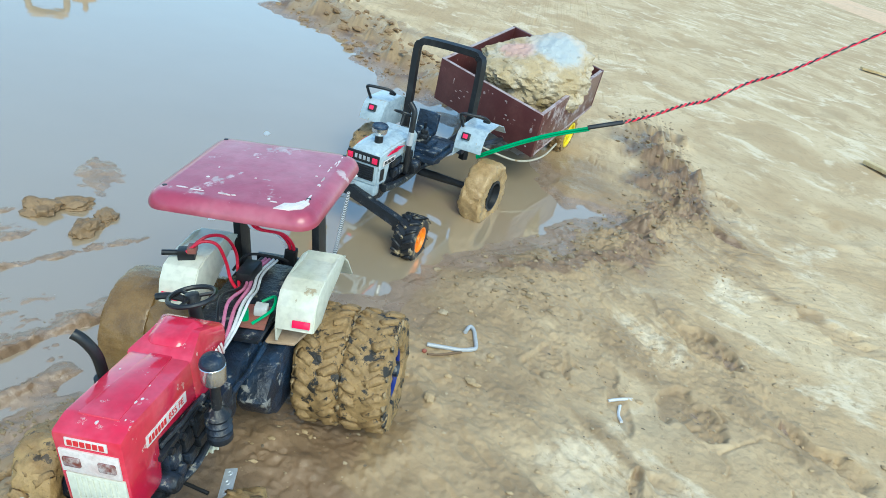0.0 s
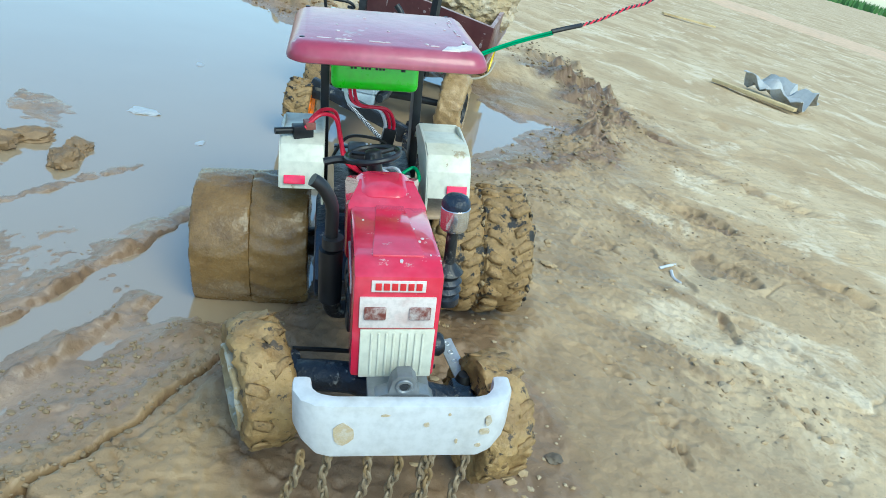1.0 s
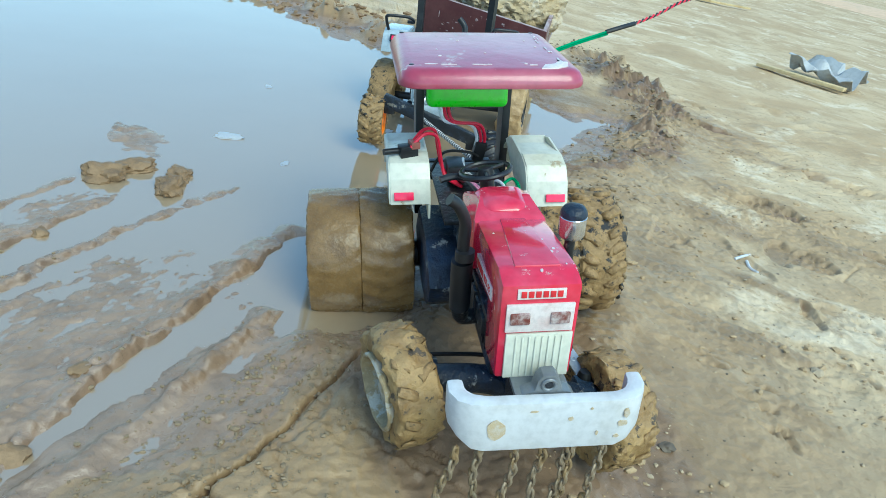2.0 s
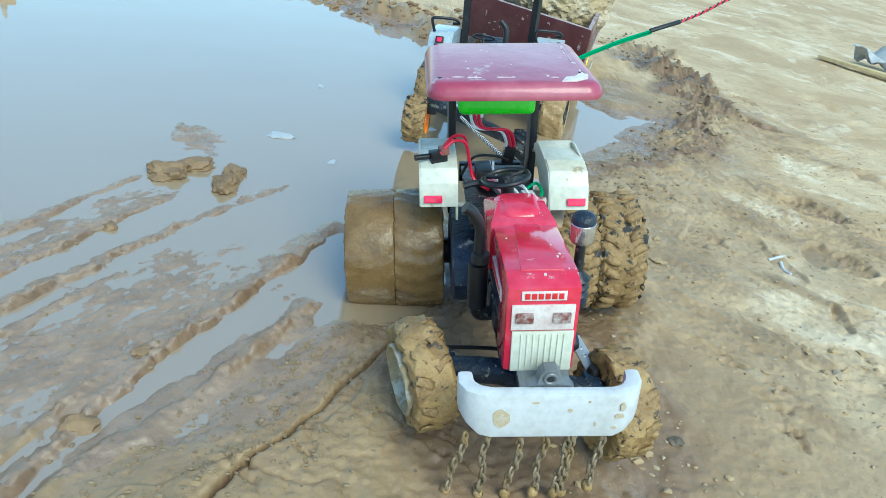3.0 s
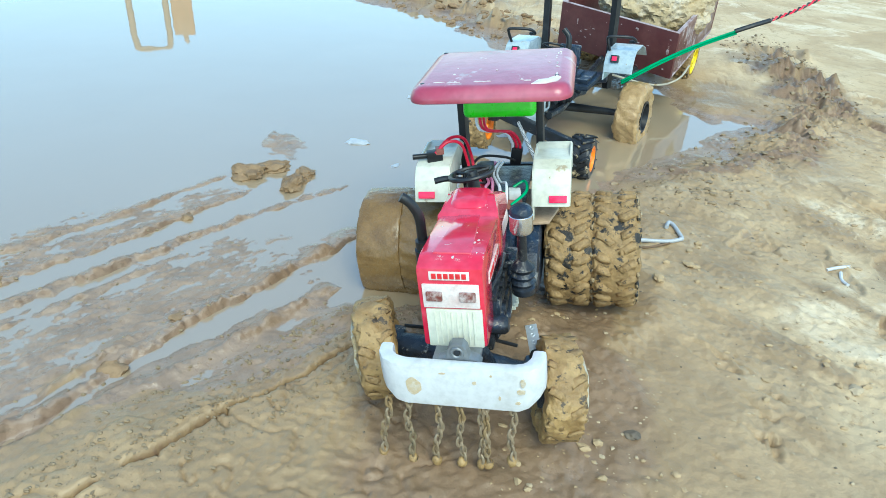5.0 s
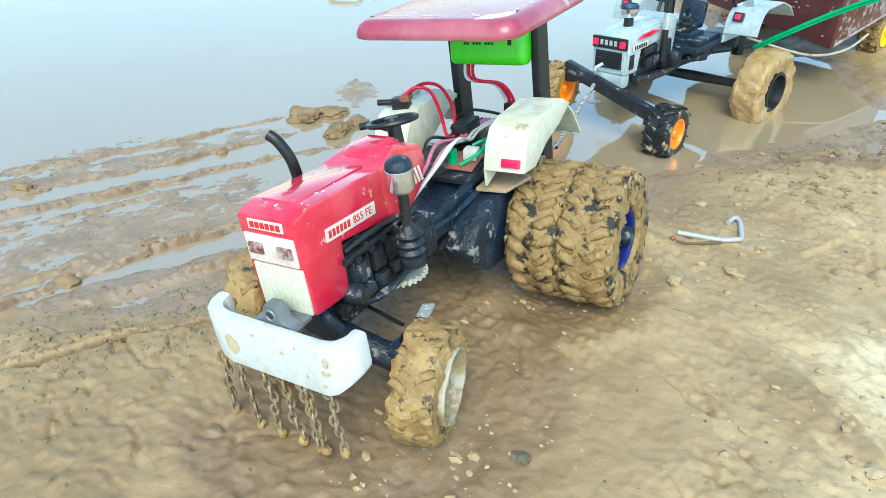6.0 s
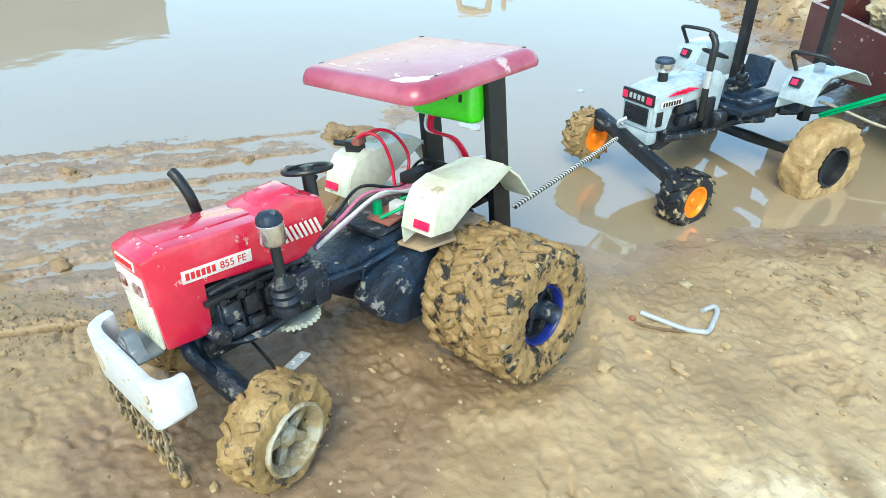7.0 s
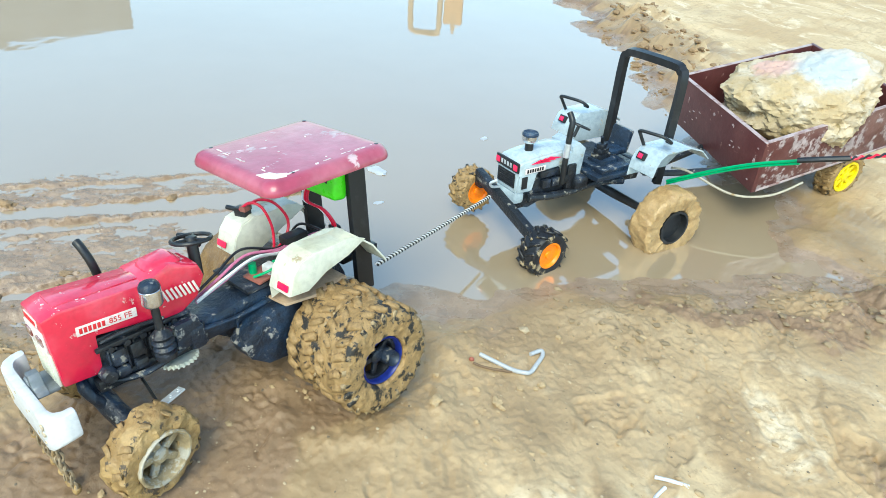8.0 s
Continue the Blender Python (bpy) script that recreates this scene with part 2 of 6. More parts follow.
def smooth_path(pts, n=6):
    pts = [Vector(p) for p in pts]
    out = []
    for i in range(len(pts) - 1):
        p0, p1, p2, p3 = pts[max(i - 1, 0)], pts[i], pts[i + 1], pts[min(i + 2, len(pts) - 1)]
        for k in range(n):
            t = k / n
            out.append(0.5 * ((2 * p1) + (p2 - p0) * t + (2 * p0 - 5 * p1 + 4 * p2 - p3) * t * t + (3 * p1 - p0 - 3 * p2 + p3) * t ** 3))
    return out + [pts[-1]]


def tube(pts, r, seg=8, n=6, bm=None, closed=False, r_end=None):
    """A round rod bent along a smooth path."""
    path = smooth_path(pts, n) if n > 1 else [Vector(p) for p in pts]
    b = bmesh.new()
    rings, side = [], None
    count = len(path)
    for i, p in enumerate(path):
        if closed:
            d = (path[(i + 1) % count] - path[i - 1]).normalized()
        else:
            d = (path[min(i + 1, count - 1)] - path[max(i - 1, 0)]).normalized()
        if side is None:
            side = d.orthogonal().normalized()
        side = (side - d * side.dot(d)).normalized()
        other = d.cross(side)
        rr = r if r_end is None else r + (r_end - r) * i / (count - 1)
        rings.append([b.verts.new(p + rr * (math.cos(2 * math.pi * k / seg) * side + math.sin(2 * math.pi * k / seg) * other)) for k in range(seg)])
    pairs = list(zip(rings, rings[1:])) + ([(rings[-1], rings[0])] if closed else [])
    for a, c in pairs:
        for k in range(seg):
            b.faces.new((a[k], a[(k + 1) % seg], c[(k + 1) % seg], c[k]))
    if not closed:
        b.faces.new(rings[0])
        b.faces.new(rings[-1])
    return join(bm, b)


def ring(center, r, thick, normal=(0, 0, 1), seg=28, bm=None):
    q = Vector(normal).to_track_quat("Z", "Y").to_matrix()
    pts = [Vector(center) + q @ Vector((r * math.cos(2 * math.pi * i / seg), r * math.sin(2 * math.pi * i / seg), 0)) for i in range(seg)]
    return tube(pts, thick, 8, 1, bm, closed=True)


def prism(outline, x0, x1, bevel=0.0015, bm=None, axis="x"):
    """A plate cut to an outline of (y, z) pairs and x0 to x1 thick (axis z: an outline of (x, y))."""
    b = bmesh.new()
    if axis == "x":
        lo, hi = [b.verts.new((x0, y, z)) for y, z in outline], [b.verts.new((x1, y, z)) for y, z in outline]
    elif axis == "y":
        lo, hi = [b.verts.new((x, x0, z)) for x, z in outline], [b.verts.new((x, x1, z)) for x, z in outline]
    else:
        lo, hi = [b.verts.new((x, y, x0)) for x, y in outline], [b.verts.new((x, y, x1)) for x, y in outline]
    n = len(outline)
    b.faces.new(lo)
    b.faces.new(hi)
    for i in range(n):
        b.faces.new((lo[i], lo[(i + 1) % n], hi[(i + 1) % n], hi[i]))
    bmesh.ops.recalc_face_normals(b, faces=b.faces[:])
    if bevel > 0:
        bmesh.ops.bevel(b, geom=b.edges[:], offset=bevel, segments=2, affect="EDGES", profile=0.6)
    return join(bm, b)


def slab(cx, cy, hx, hy, rad, levels, seg=7):
    """A board with rounded corners, stacked from (inset, z) levels."""
    b = bmesh.new()
    loops = []
    for inset, z in levels:
        loop = []
        for sx, sy, a0 in ((1, 1, 0), (-1, 1, 90), (-1, -1, 180), (1, -1, 270)):
            for k in range(seg):
                a = radians(a0 + 90 * k / (seg - 1))
                r = rad - inset
                loop.append(b.verts.new((cx + sx * (hx - rad) + r * math.cos(a), cy + sy * (hy - rad) + r * math.sin(a), z)))
        loops.append(loop)
    n = len(loops[0])
    for a, c in zip(loops, loops[1:]):
        for i in range(n):
            b.faces.new((a[i], a[(i + 1) % n], c[(i + 1) % n], c[i]))
    b.faces.new(loops[0])
    b.faces.new(loops[-1])
    return b


def strip(outline, x0, x1, thick, bm=None):
    """A bent sheet that follows an open outline of (y, z) pairs."""
    pts = [Vector((0, y, z)) for y, z in outline]
    inner = []
    for i, p in enumerate(pts):
        d = (pts[min(i + 1, len(pts) - 1)] - pts[max(i - 1, 0)]).normalized()
        inner.append(p + Vector((0, -d.z, d.y)) * -thick)
    return prism([(p.y, p.z) for p in pts] + [(p.y, p.z) for p in reversed(inner)], x0, x1, 0.0004, bm)


def roughen(bm, amount, scale, seed=0.0):
    """Pushes the surface in and out as caked mud does."""
    bm.normal_update()
    for v in bm.verts:
        p = v.co * scale + Vector((seed, seed * 1.7, -seed))
        v.co += v.normal * amount * (noise.noise(p) + 0.5 * noise.noise(p * 2.3))
    return bm


def lettering(words, size, material, parent, m):
    """Printed letters, a hair proud of their ground."""
    curve = bpy.data.curves.new("lettering", "FONT")
    curve.body, curve.size, curve.extrude, curve.align_x, curve.align_y = words, size, 0.0001, "CENTER", "CENTER"
    tmp = new("lettering_curve", curve)
    bpy.context.view_layer.update()
    me = bpy.data.meshes.new_from_object(tmp.evaluated_get(bpy.context.evaluated_depsgraph_get()))
    bpy.data.objects.remove(tmp)
    bpy.data.curves.remove(curve)
    me.materials.clear()
    me.materials.append(material)
    ob = new("lettering", me)
    ob.parent, ob.matrix_basis = parent, m
    return ob


# ---- numeric noise for the ground ----
TABLES = {}


def value_noise(x, y, seed):
    if seed not in TABLES:
        TABLES[seed] = np.random.RandomState(seed).rand(256, 256)
    table = TABLES[seed]
    xi, yi = np.floor(x).astype(int), np.floor(y).astype(int)
    fx, fy = x - xi, y - yi
    fx, fy = fx * fx * (3 - 2 * fx), fy * fy * (3 - 2 * fy)
    a, b_ = table[xi % 256, yi % 256], table[(xi + 1) % 256, yi % 256]
    c, d = table[xi % 256, (yi + 1) % 256], table[(xi + 1) % 256, (yi + 1) % 256]
    return (a * (1 - fx) + b_ * fx) * (1 - fy) + (c * (1 - fx) + d * fx) * fy - 0.5


def fbm(x, y, scale, seed, octaves=4, gain=0.5):
    total, amp = 0.0, 1.0
    for k in range(octaves):
        total = total + amp * value_noise(x * scale * 2.03 ** k + 17.3 * k, y * scale * 2.03 ** k - 9.1 * k, seed + k)
        amp *= gain
    return total


def step(v, lo, hi):
    t = np.clip((v - lo) / (hi - lo), 0, 1)
    return t * t * (3 - 2 * t)


WATER_Z = -0.0015
SHORE_Y = (-1.0, 0.10, 0.25, 0.34, 0.40, 0.47, 0.54, 0.60, 0.71, 0.82, 0.95, 1.03, 1.12, 1.25, 1.30)
SHORE_X = (-0.75, -0.48, -0.33, -0.245, -0.205, -0.135, -0.085, -0.040, 0.025, 0.118, 0.205, 0.250, 0.255, 0.250, 0.246)


# ridge lines along the ruts: stations, offsets, where each ends, its height and the width of its two sides
RUTS = (((-0.1, 0.066, 0.110, 0.231), (-0.607, -0.612, -0.614, -0.631), 0.25, 0.0050, 0.010, 0.0048),
        ((-0.1, 0.045, 0.143, 0.244, 0.321), (-0.570, -0.574, -0.582, -0.579, -0.575), 0.335, 0.0054, 0.011, 0.0048),
        ((-0.1, -0.028, 0.041, 0.117, 0.190, 0.300), (-0.430, -0.441, -0.459, -0.467, -0.475, -0.488), 0.30, 0.0074, 0.010, 0.0045),
        ((-0.1, 0.030, 0.118, 0.163, 0.205), (-0.417, -0.421, -0.425, -0.432, -0.427), 0.205, 0.0058, 0.0030, 0.0075),
        ((-0.1, 0.112, 0.254), (-0.655, -0.663, -0.676), 0.26, 0.0038, 0.006, 0.004),
        ((-0.1, 0.025, 0.053), (-0.440, -0.467, -0.478), 0.055, 0.0034, 0.004, 0.003),
        ((-0.1, 0.05, 0.15), (-0.545, -0.552, -0.560), 0.13, 0.0030, 0.006, 0.004),
        ((-0.1, 0.03, 0.10), (-0.700, -0.715, -0.730), 0.14, 0.0050, 0.012, 0.006))


def ground_height(x, y):
    """Height of the mud: a shallow pond basin with wheel ruts, its shore, a churned berm and a nearly flat bank. Also its wetness."""
    wobble = fbm(x, y, 14, 5, 3) * 0.045
    shore = np.interp(y, SHORE_Y, SHORE_X)
    right = (shore - x) * 0.8 + wobble
    far = (1.25 - (x + 0.147) * 0.95 - y) * 0.7 + wobble * 2.2
    inside = np.minimum(right, far)
    u, p = x * 0.55 + y * 0.835, x * 0.835 - y * 0.55
    h = np.where(inside > 0, -0.016 * step(inside, -0.02, 0.16), 0.004 * step(-inside, -0.02, 0.08))
    # the lower end of the basin is mud with a film of water
    shallow = step(0.46 - u, -0.10, 0.14) * (inside > -0.05) * step(p, -0.78, -0.66)
    h = h * (1 - 0.90 * shallow) + 0.0004 * shallow
    # ruts: crumbling ridges, gentle on one side and torn on the other, with flooded wheel tracks between them
    silt = step(inside, 0.0, 0.06) * step(0.48 - u, 0.0, 0.12)
    torn_a, torn_b = fbm(x, y, 55, 70, 4, 0.6), np.abs(fbm(x, y, 150, 110, 3, 0.7))
    for track, deep in ((-0.598, 0.0034), (-0.447, 0.0042)):
        h = h - silt * deep * np.exp(-((p + 0.004 * fbm(u, u * 0.3, 8, 36, 2) - track) / 0.0125) ** 4)
    for k, (us, ps, end, high, gentle, steep) in enumerate(RUTS):
        line = np.interp(u, us, ps) + 0.0060 * fbm(u, u * 0.3, 16, 30 + k, 3) + 0.0045 * torn_a
        d = p - line
        crumble = np.clip(0.62 + 0.75 * fbm(x, y, 34, 50 + k, 4, 0.6) + 0.50 * torn_b, 0.12, 1.5)
        shape = np.where(d < 0, np.exp(-(np.abs(d) / gentle) ** 1.5), np.exp(-(np.abs(d) / steep) ** 2.5))
        h = h + 0.80 * high * shape * (crumble + 0.35 * fbm(x, y, 170, 151, 3, 0.7)) * step(end - u, -0.015, 0.035) * (1 - 0.35 * step(-x, 0.45, 0.62))
        h = h - 0.28 * high * np.exp(-((d - 2.3 * steep) / (1.4 * steep)) ** 2) * step(end - u, -0.03, 0.04)
    # low lumps of silt break the film of water
    h = h - silt * (0.0003 + 0.0013 * step(u, 0.12, 0.27)) + silt * (0.0022 * np.maximum(0, fbm(u * 0.45, p, 42, 74, 4, 0.6) - 0.18) + 0.0012 * torn_b * step(0.26 - u, -0.05, 0.20))
    h = h + (0.0135 + 0.0050 * fbm(x, y, 90, 76, 3)) * np.exp(-((x + 0.43) / 0.05) ** 2 - ((y - 0.70) / 0.055) ** 2) * (inside > 0.1)
    h = h + silt * step(0.30 - u, 0.0, 0.12) * (0.0017 * fbm(u * 0.5, p, 120, 78, 4, 0.75) + 0.0018 * np.maximum(0, fbm(x, y, 190, 79, 2) - 0.15))
    # the cracked edge beside the front wheel, with clods torn from it
    bend = p + 0.0045 * fbm(u, u, 26, 90, 3) + 0.0022 * torn_a
    open_ = step(0.195 - u, -0.01, 0.03) * step(u, -0.10, 0.0)
    h = h + 0.0006 * np.exp(-((bend + 0.3640) / 0.007) ** 2) * open_ * (0.3 + 2.2 * torn_b)
    h = h + (0.0024 * np.maximum(0, fbm(x, y, 75, 93, 3, 0.7) - 0.06) + 0.0030 * torn_b) * np.exp(-((bend + 0.362) / 0.013) ** 2) * step(0.11 - u, 0.0, 0.03) * step(u, -0.02, 0.02)
    # berm of churned mud beside the puddle, and the lumpy far shore
    churn = np.maximum(0, fbm(x, y, 26, 11, 4) + 0.12)
    berm = np.exp(-((right + 0.058) / 0.042) ** 2) * step(y, 0.58, 0.85) * (1 - step(y, 1.35, 1.6))
    h = h + berm * (0.004 + 0.030 * churn + 0.016 * np.abs(fbm(x, y, 48, 145, 4, 0.7)) - 0.012 * np.maximum(0, fbm(x, y, 70, 147, 3))) * (0.35 + 0.65 * step(y, 0.75, 1.0))
    lump = np.exp(-((far + 0.10) / 0.11) ** 2) * (right > -0.35) * step(y, 1.15, 1.3)
    h = h + lump * (0.004 + 0.045 * churn)
    # the bank: gentle swells, hardened footmarks and grit
    bank = step(-inside, 0.0, 0.06)
    h = h + bank * 0.004
    h = h + bank * (0.005 * fbm(x, y, 5, 21, 3) + 0.0011 * fbm(x * 0.8 + y * 0.6, y * 0.8 - x * 0.6, 22, 23, 4) + 0.0008 * fbm(x, y, 80, 25, 3))
    marks = np.maximum(0, fbm(x * 1.0, y * 0.7, 13, 61, 3) - 0.16)
    h = h - bank * 0.012 * marks * step(x, 0.08, 0.22)
    h = h + (1 - bank) * (0.0014 * fbm(x, y, 30, 27, 6, 0.62) + 0.0009 * fbm(u * 0.35, p, 70, 29, 4) + 0.0009 * fbm(u * 0.25, p, 150, 33, 3)) * step(0.35 - u, 0.0, 0.2)
    h = h + 0.0009 * fbm(x, y, 160, 35, 3, 0.7) * step(-inside, -0.05, 0.05)
    # torn and dragged patches run down the slope of the bank
    along, cross = 0.65 * x - 0.76 * y + 0.012 * fbm(x, y, 10, 129, 2), 0.76 * x + 0.65 * y
    patch = step(fbm(along * 0.6, cross, 8, 131, 3), 0.02, 0.24) * bank
    tear = fbm(along * 0.38, cross, 36, 133, 5, 0.66)
    h = h + patch * (0.0048 * np.maximum(0, tear - 0.03) - 0.0048 * np.maximum(0, -tear - 0.06) + 0.0018 * np.abs(fbm(x, y, 130, 135, 3, 0.7)))
    scratch = np.exp(-(np.abs(fbm(along * 0.26, cross, 26, 137, 4, 0.6)) / 0.014) ** 2) * step(fbm(x, y, 15, 139, 3), 0.08, 0.24) * bank
    h = h - 0.0036 * scratch
    # thin drying cracks wander over the bank
    crack = np.abs(fbm(x, y, 7, 101, 4)) + 0.6 * np.maximum(0, 0.12 - fbm(x, y, 4, 103, 2))
    h = h - bank * 0.0022 * np.exp(-(crack / 0.009) ** 2)
    # small pits and torn crumbs in loose patches
    torn = step(fbm(x, y, 11, 113, 3), 0.02, 0.22)
    h = h + bank * torn * (0.0026 * np.maximum(0, fbm(x, y, 120, 115, 3) - 0.08) - 0.0034 * np.maximum(0, fbm(x, y, 95, 117, 3) - 0.12))
    # shallow prints with a pushed-up lip
    dug = 0.0
    for cx, cy, rx, ry, turn, deep in ((0.052, 0.362, 0.008, 0.026, 0.85, 0.0022), (0.194, 0.430, 0.005, 0.026, -0.15, 0.0045), (0.139, 0.560, 0.004, 0.022, 0.0, 0.0035), (0.183, 0.545, 0.010, 0.050, 0.1, 0.0025), (0.074, 0.283, 0.004, 0.016, 0.05, 0.0035), (0.205, 0.862, 0.024, 0.018, 0.2, 0.005), (0.125, 0.575, 0.022, 0.036, -0.4, 0.0028), (0.230, 0.420, 0.024, 0.040, 0.3, 0.003),
                                    (0.292, 0.662, 0.015, 0.055, 0.70, 0.0065), (0.412, 1.100, 0.013, 0.032, 0.50, 0.011), (0.620, 1.105, 0.022, 0.080, 0.45, 0.009), (0.261, 0.532, 0.024, 0.036, 0.50, 0.0055),
                                    (0.385, 0.528, 0.015, 0.050, 0.90, 0.007), (0.372, 0.957, 0.016, 0.040, 0.60, 0.006), (0.480, 0.760, 0.020, 0.060, 0.75, 0.006)):
        ax = (x - cx) * math.cos(turn) + (y - cy) * math.sin(turn)
        ay = (y - cy) * math.cos(turn) - (x - cx) * math.sin(turn)
        q = np.sqrt((ax / rx) ** 2 + (ay / ry) ** 2) + 0.9 * fbm(x, y, 40, 107, 3)
        dug = np.maximum(dug, (1 - step(q, 0.7, 1.25)) * min(1.0, deep / 0.006))
        h = h - bank * deep * (1 - step(q, 0.75, 1.0)) * (0.55 + 1.6 * np.abs(fbm(x, y, 70, 141, 3, 0.7))) + bank * 0.25 * deep * np.exp(-((q - 1.12) / 0.13) ** 2)
    h = h + 0.03 * step(x, 1.5, 8.0) + 0.03 * step(y - 0.2 * x, 4.0, 9.0) * (far < 0)
    # the wheels of both vehicles have sunk in
    for cx, cy, rx, ry, deep in ((-0.205, 0.44, 0.05, 0.06, 0.012), (-0.045, 0.445, 0.045, 0.055, 0.010), (-0.062, 0.265, 0.03, 0.045, 0.002)):
        q = ((x - cx) / rx) ** 2 + ((y - cy) / ry) ** 2
        h = h - deep * np.exp(-q ** 2) + 0.4 * deep * np.exp(-(np.sqrt(q) - 1.45) ** 2 / 0.06) * (0.6 + 1.2 * fbm(x, y, 45, 81, 3))
    h = np.where(-inside > 0.03, np.maximum(h, 0.0004 + 0.15 * h), h)
    gap = np.exp(-((bend + 0.3545) / (0.0010 + 0.0010 * step(0.10 - u, 0.0, 0.06) * np.abs(fbm(u, p, 60, 94, 2)) * 2.5)) ** 2) * open_ * step(fbm(u, u * 0.4, 40, 92, 2), -0.40, -0.15)
    h = h - 0.0240 * gap
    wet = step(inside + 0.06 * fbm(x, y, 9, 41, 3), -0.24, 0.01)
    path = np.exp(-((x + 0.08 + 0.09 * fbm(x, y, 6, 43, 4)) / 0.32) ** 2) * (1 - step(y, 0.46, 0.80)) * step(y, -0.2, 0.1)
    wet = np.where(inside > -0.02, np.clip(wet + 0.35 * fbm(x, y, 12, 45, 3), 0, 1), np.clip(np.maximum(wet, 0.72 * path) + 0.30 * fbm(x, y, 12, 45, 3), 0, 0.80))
    # wet mud round the tractor; the shade beneath it is painted into this wetness
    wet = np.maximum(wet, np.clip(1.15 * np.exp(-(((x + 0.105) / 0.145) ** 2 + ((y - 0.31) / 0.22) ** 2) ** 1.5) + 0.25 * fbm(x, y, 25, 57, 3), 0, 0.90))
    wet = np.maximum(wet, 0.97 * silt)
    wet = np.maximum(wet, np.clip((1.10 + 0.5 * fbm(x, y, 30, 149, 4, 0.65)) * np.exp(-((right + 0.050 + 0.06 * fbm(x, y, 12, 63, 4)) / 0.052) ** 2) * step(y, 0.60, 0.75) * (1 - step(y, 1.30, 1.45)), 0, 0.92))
    # the bank dries away from the water; strong light there is painted into its paleness
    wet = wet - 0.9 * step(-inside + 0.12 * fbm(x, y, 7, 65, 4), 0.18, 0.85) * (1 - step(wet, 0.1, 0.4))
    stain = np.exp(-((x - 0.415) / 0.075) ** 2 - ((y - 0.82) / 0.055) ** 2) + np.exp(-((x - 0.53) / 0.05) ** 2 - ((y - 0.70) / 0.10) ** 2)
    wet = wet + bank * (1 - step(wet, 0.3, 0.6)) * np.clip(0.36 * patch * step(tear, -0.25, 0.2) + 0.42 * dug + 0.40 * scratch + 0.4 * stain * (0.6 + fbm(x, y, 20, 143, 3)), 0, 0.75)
    rough = step(p + 0.02 * fbm(x, y, 18, 47, 3), -0.420, -0.395) * step(0.30 - u, 0.0, 0.06) * (1 - step(p, -0.25, -0.16))
    front = np.exp(-(((x + 0.10) / 0.20) ** 2 + ((y - 0.22) / 0.16) ** 2) ** 2) * bank
    h = h + front * (0.0006 * fbm(x, y, 60, 153, 4, 0.75) + 0.0020 * np.maximum(0, fbm(x, y, 170, 155, 2) - 0.12))
    h = h + rough * (0.0008 + 0.0020 * np.maximum(0, fbm(x, y, 55, 49, 3)) + 0.0026 * np.abs(fbm(x, y, 140, 51, 3)) - 0.0012 * np.exp(-(np.abs(fbm(x * 0.6, y, 24, 53, 3)) / 0.012) ** 2))
    wet = wet + rough * (np.clip(wet, 0.78, 0.90) - wet)
    # the crack counts as soaked, so its inner shade is put into the colour
    wet = np.maximum(wet, step(gap, 0.05, 0.3))
    return h, wet


def axis_steps(lo, hi, fine, near_lo, near_hi, grow=1.16):
    mid = list(np.arange(near_lo, near_hi + fine / 2, fine))
    out, s = [], fine
    v = near_hi
    while v < hi:
        s *= grow
        v += s
        out.append(v)
    s, v, left = fine, near_lo, []
    while v > lo:
        s *= grow
        v -= s
        left.append(v)
    return np.array(left[::-1] + mid + out)


def sheet(name, xs, ys, heights, wet, material, label, category):
    me = bpy.data.meshes.new(name)
    nx, ny = len(xs), len(ys)
    gx, gy = np.meshgrid(xs, ys)
    co = np.stack([gx, gy, heights], -1).reshape(-1, 3).astype(np.float32)
    i = np.arange(nx * ny).reshape(ny, nx)
    quads = np.stack([i[:-1, :-1], i[:-1, 1:], i[1:, 1:], i[1:, :-1]], -1).reshape(-1, 4)
    me.vertices.add(len(co))
    me.vertices.foreach_set("co", co.ravel())
    me.loops.add(quads.size)
    me.loops.foreach_set("vertex_index", quads.ravel())
    me.polygons.add(len(quads))
    me.polygons.foreach_set("loop_start", np.arange(0, quads.size, 4))
    me.polygons.foreach_set("use_smooth", np.ones(len(quads), dtype=bool))
    me.update(calc_edges=True)
    if wet is not None:
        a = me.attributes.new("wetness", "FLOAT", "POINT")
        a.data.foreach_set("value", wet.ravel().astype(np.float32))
    me.materials.append(material)
    return tagged(new(name, me), label, category, kind="structure")


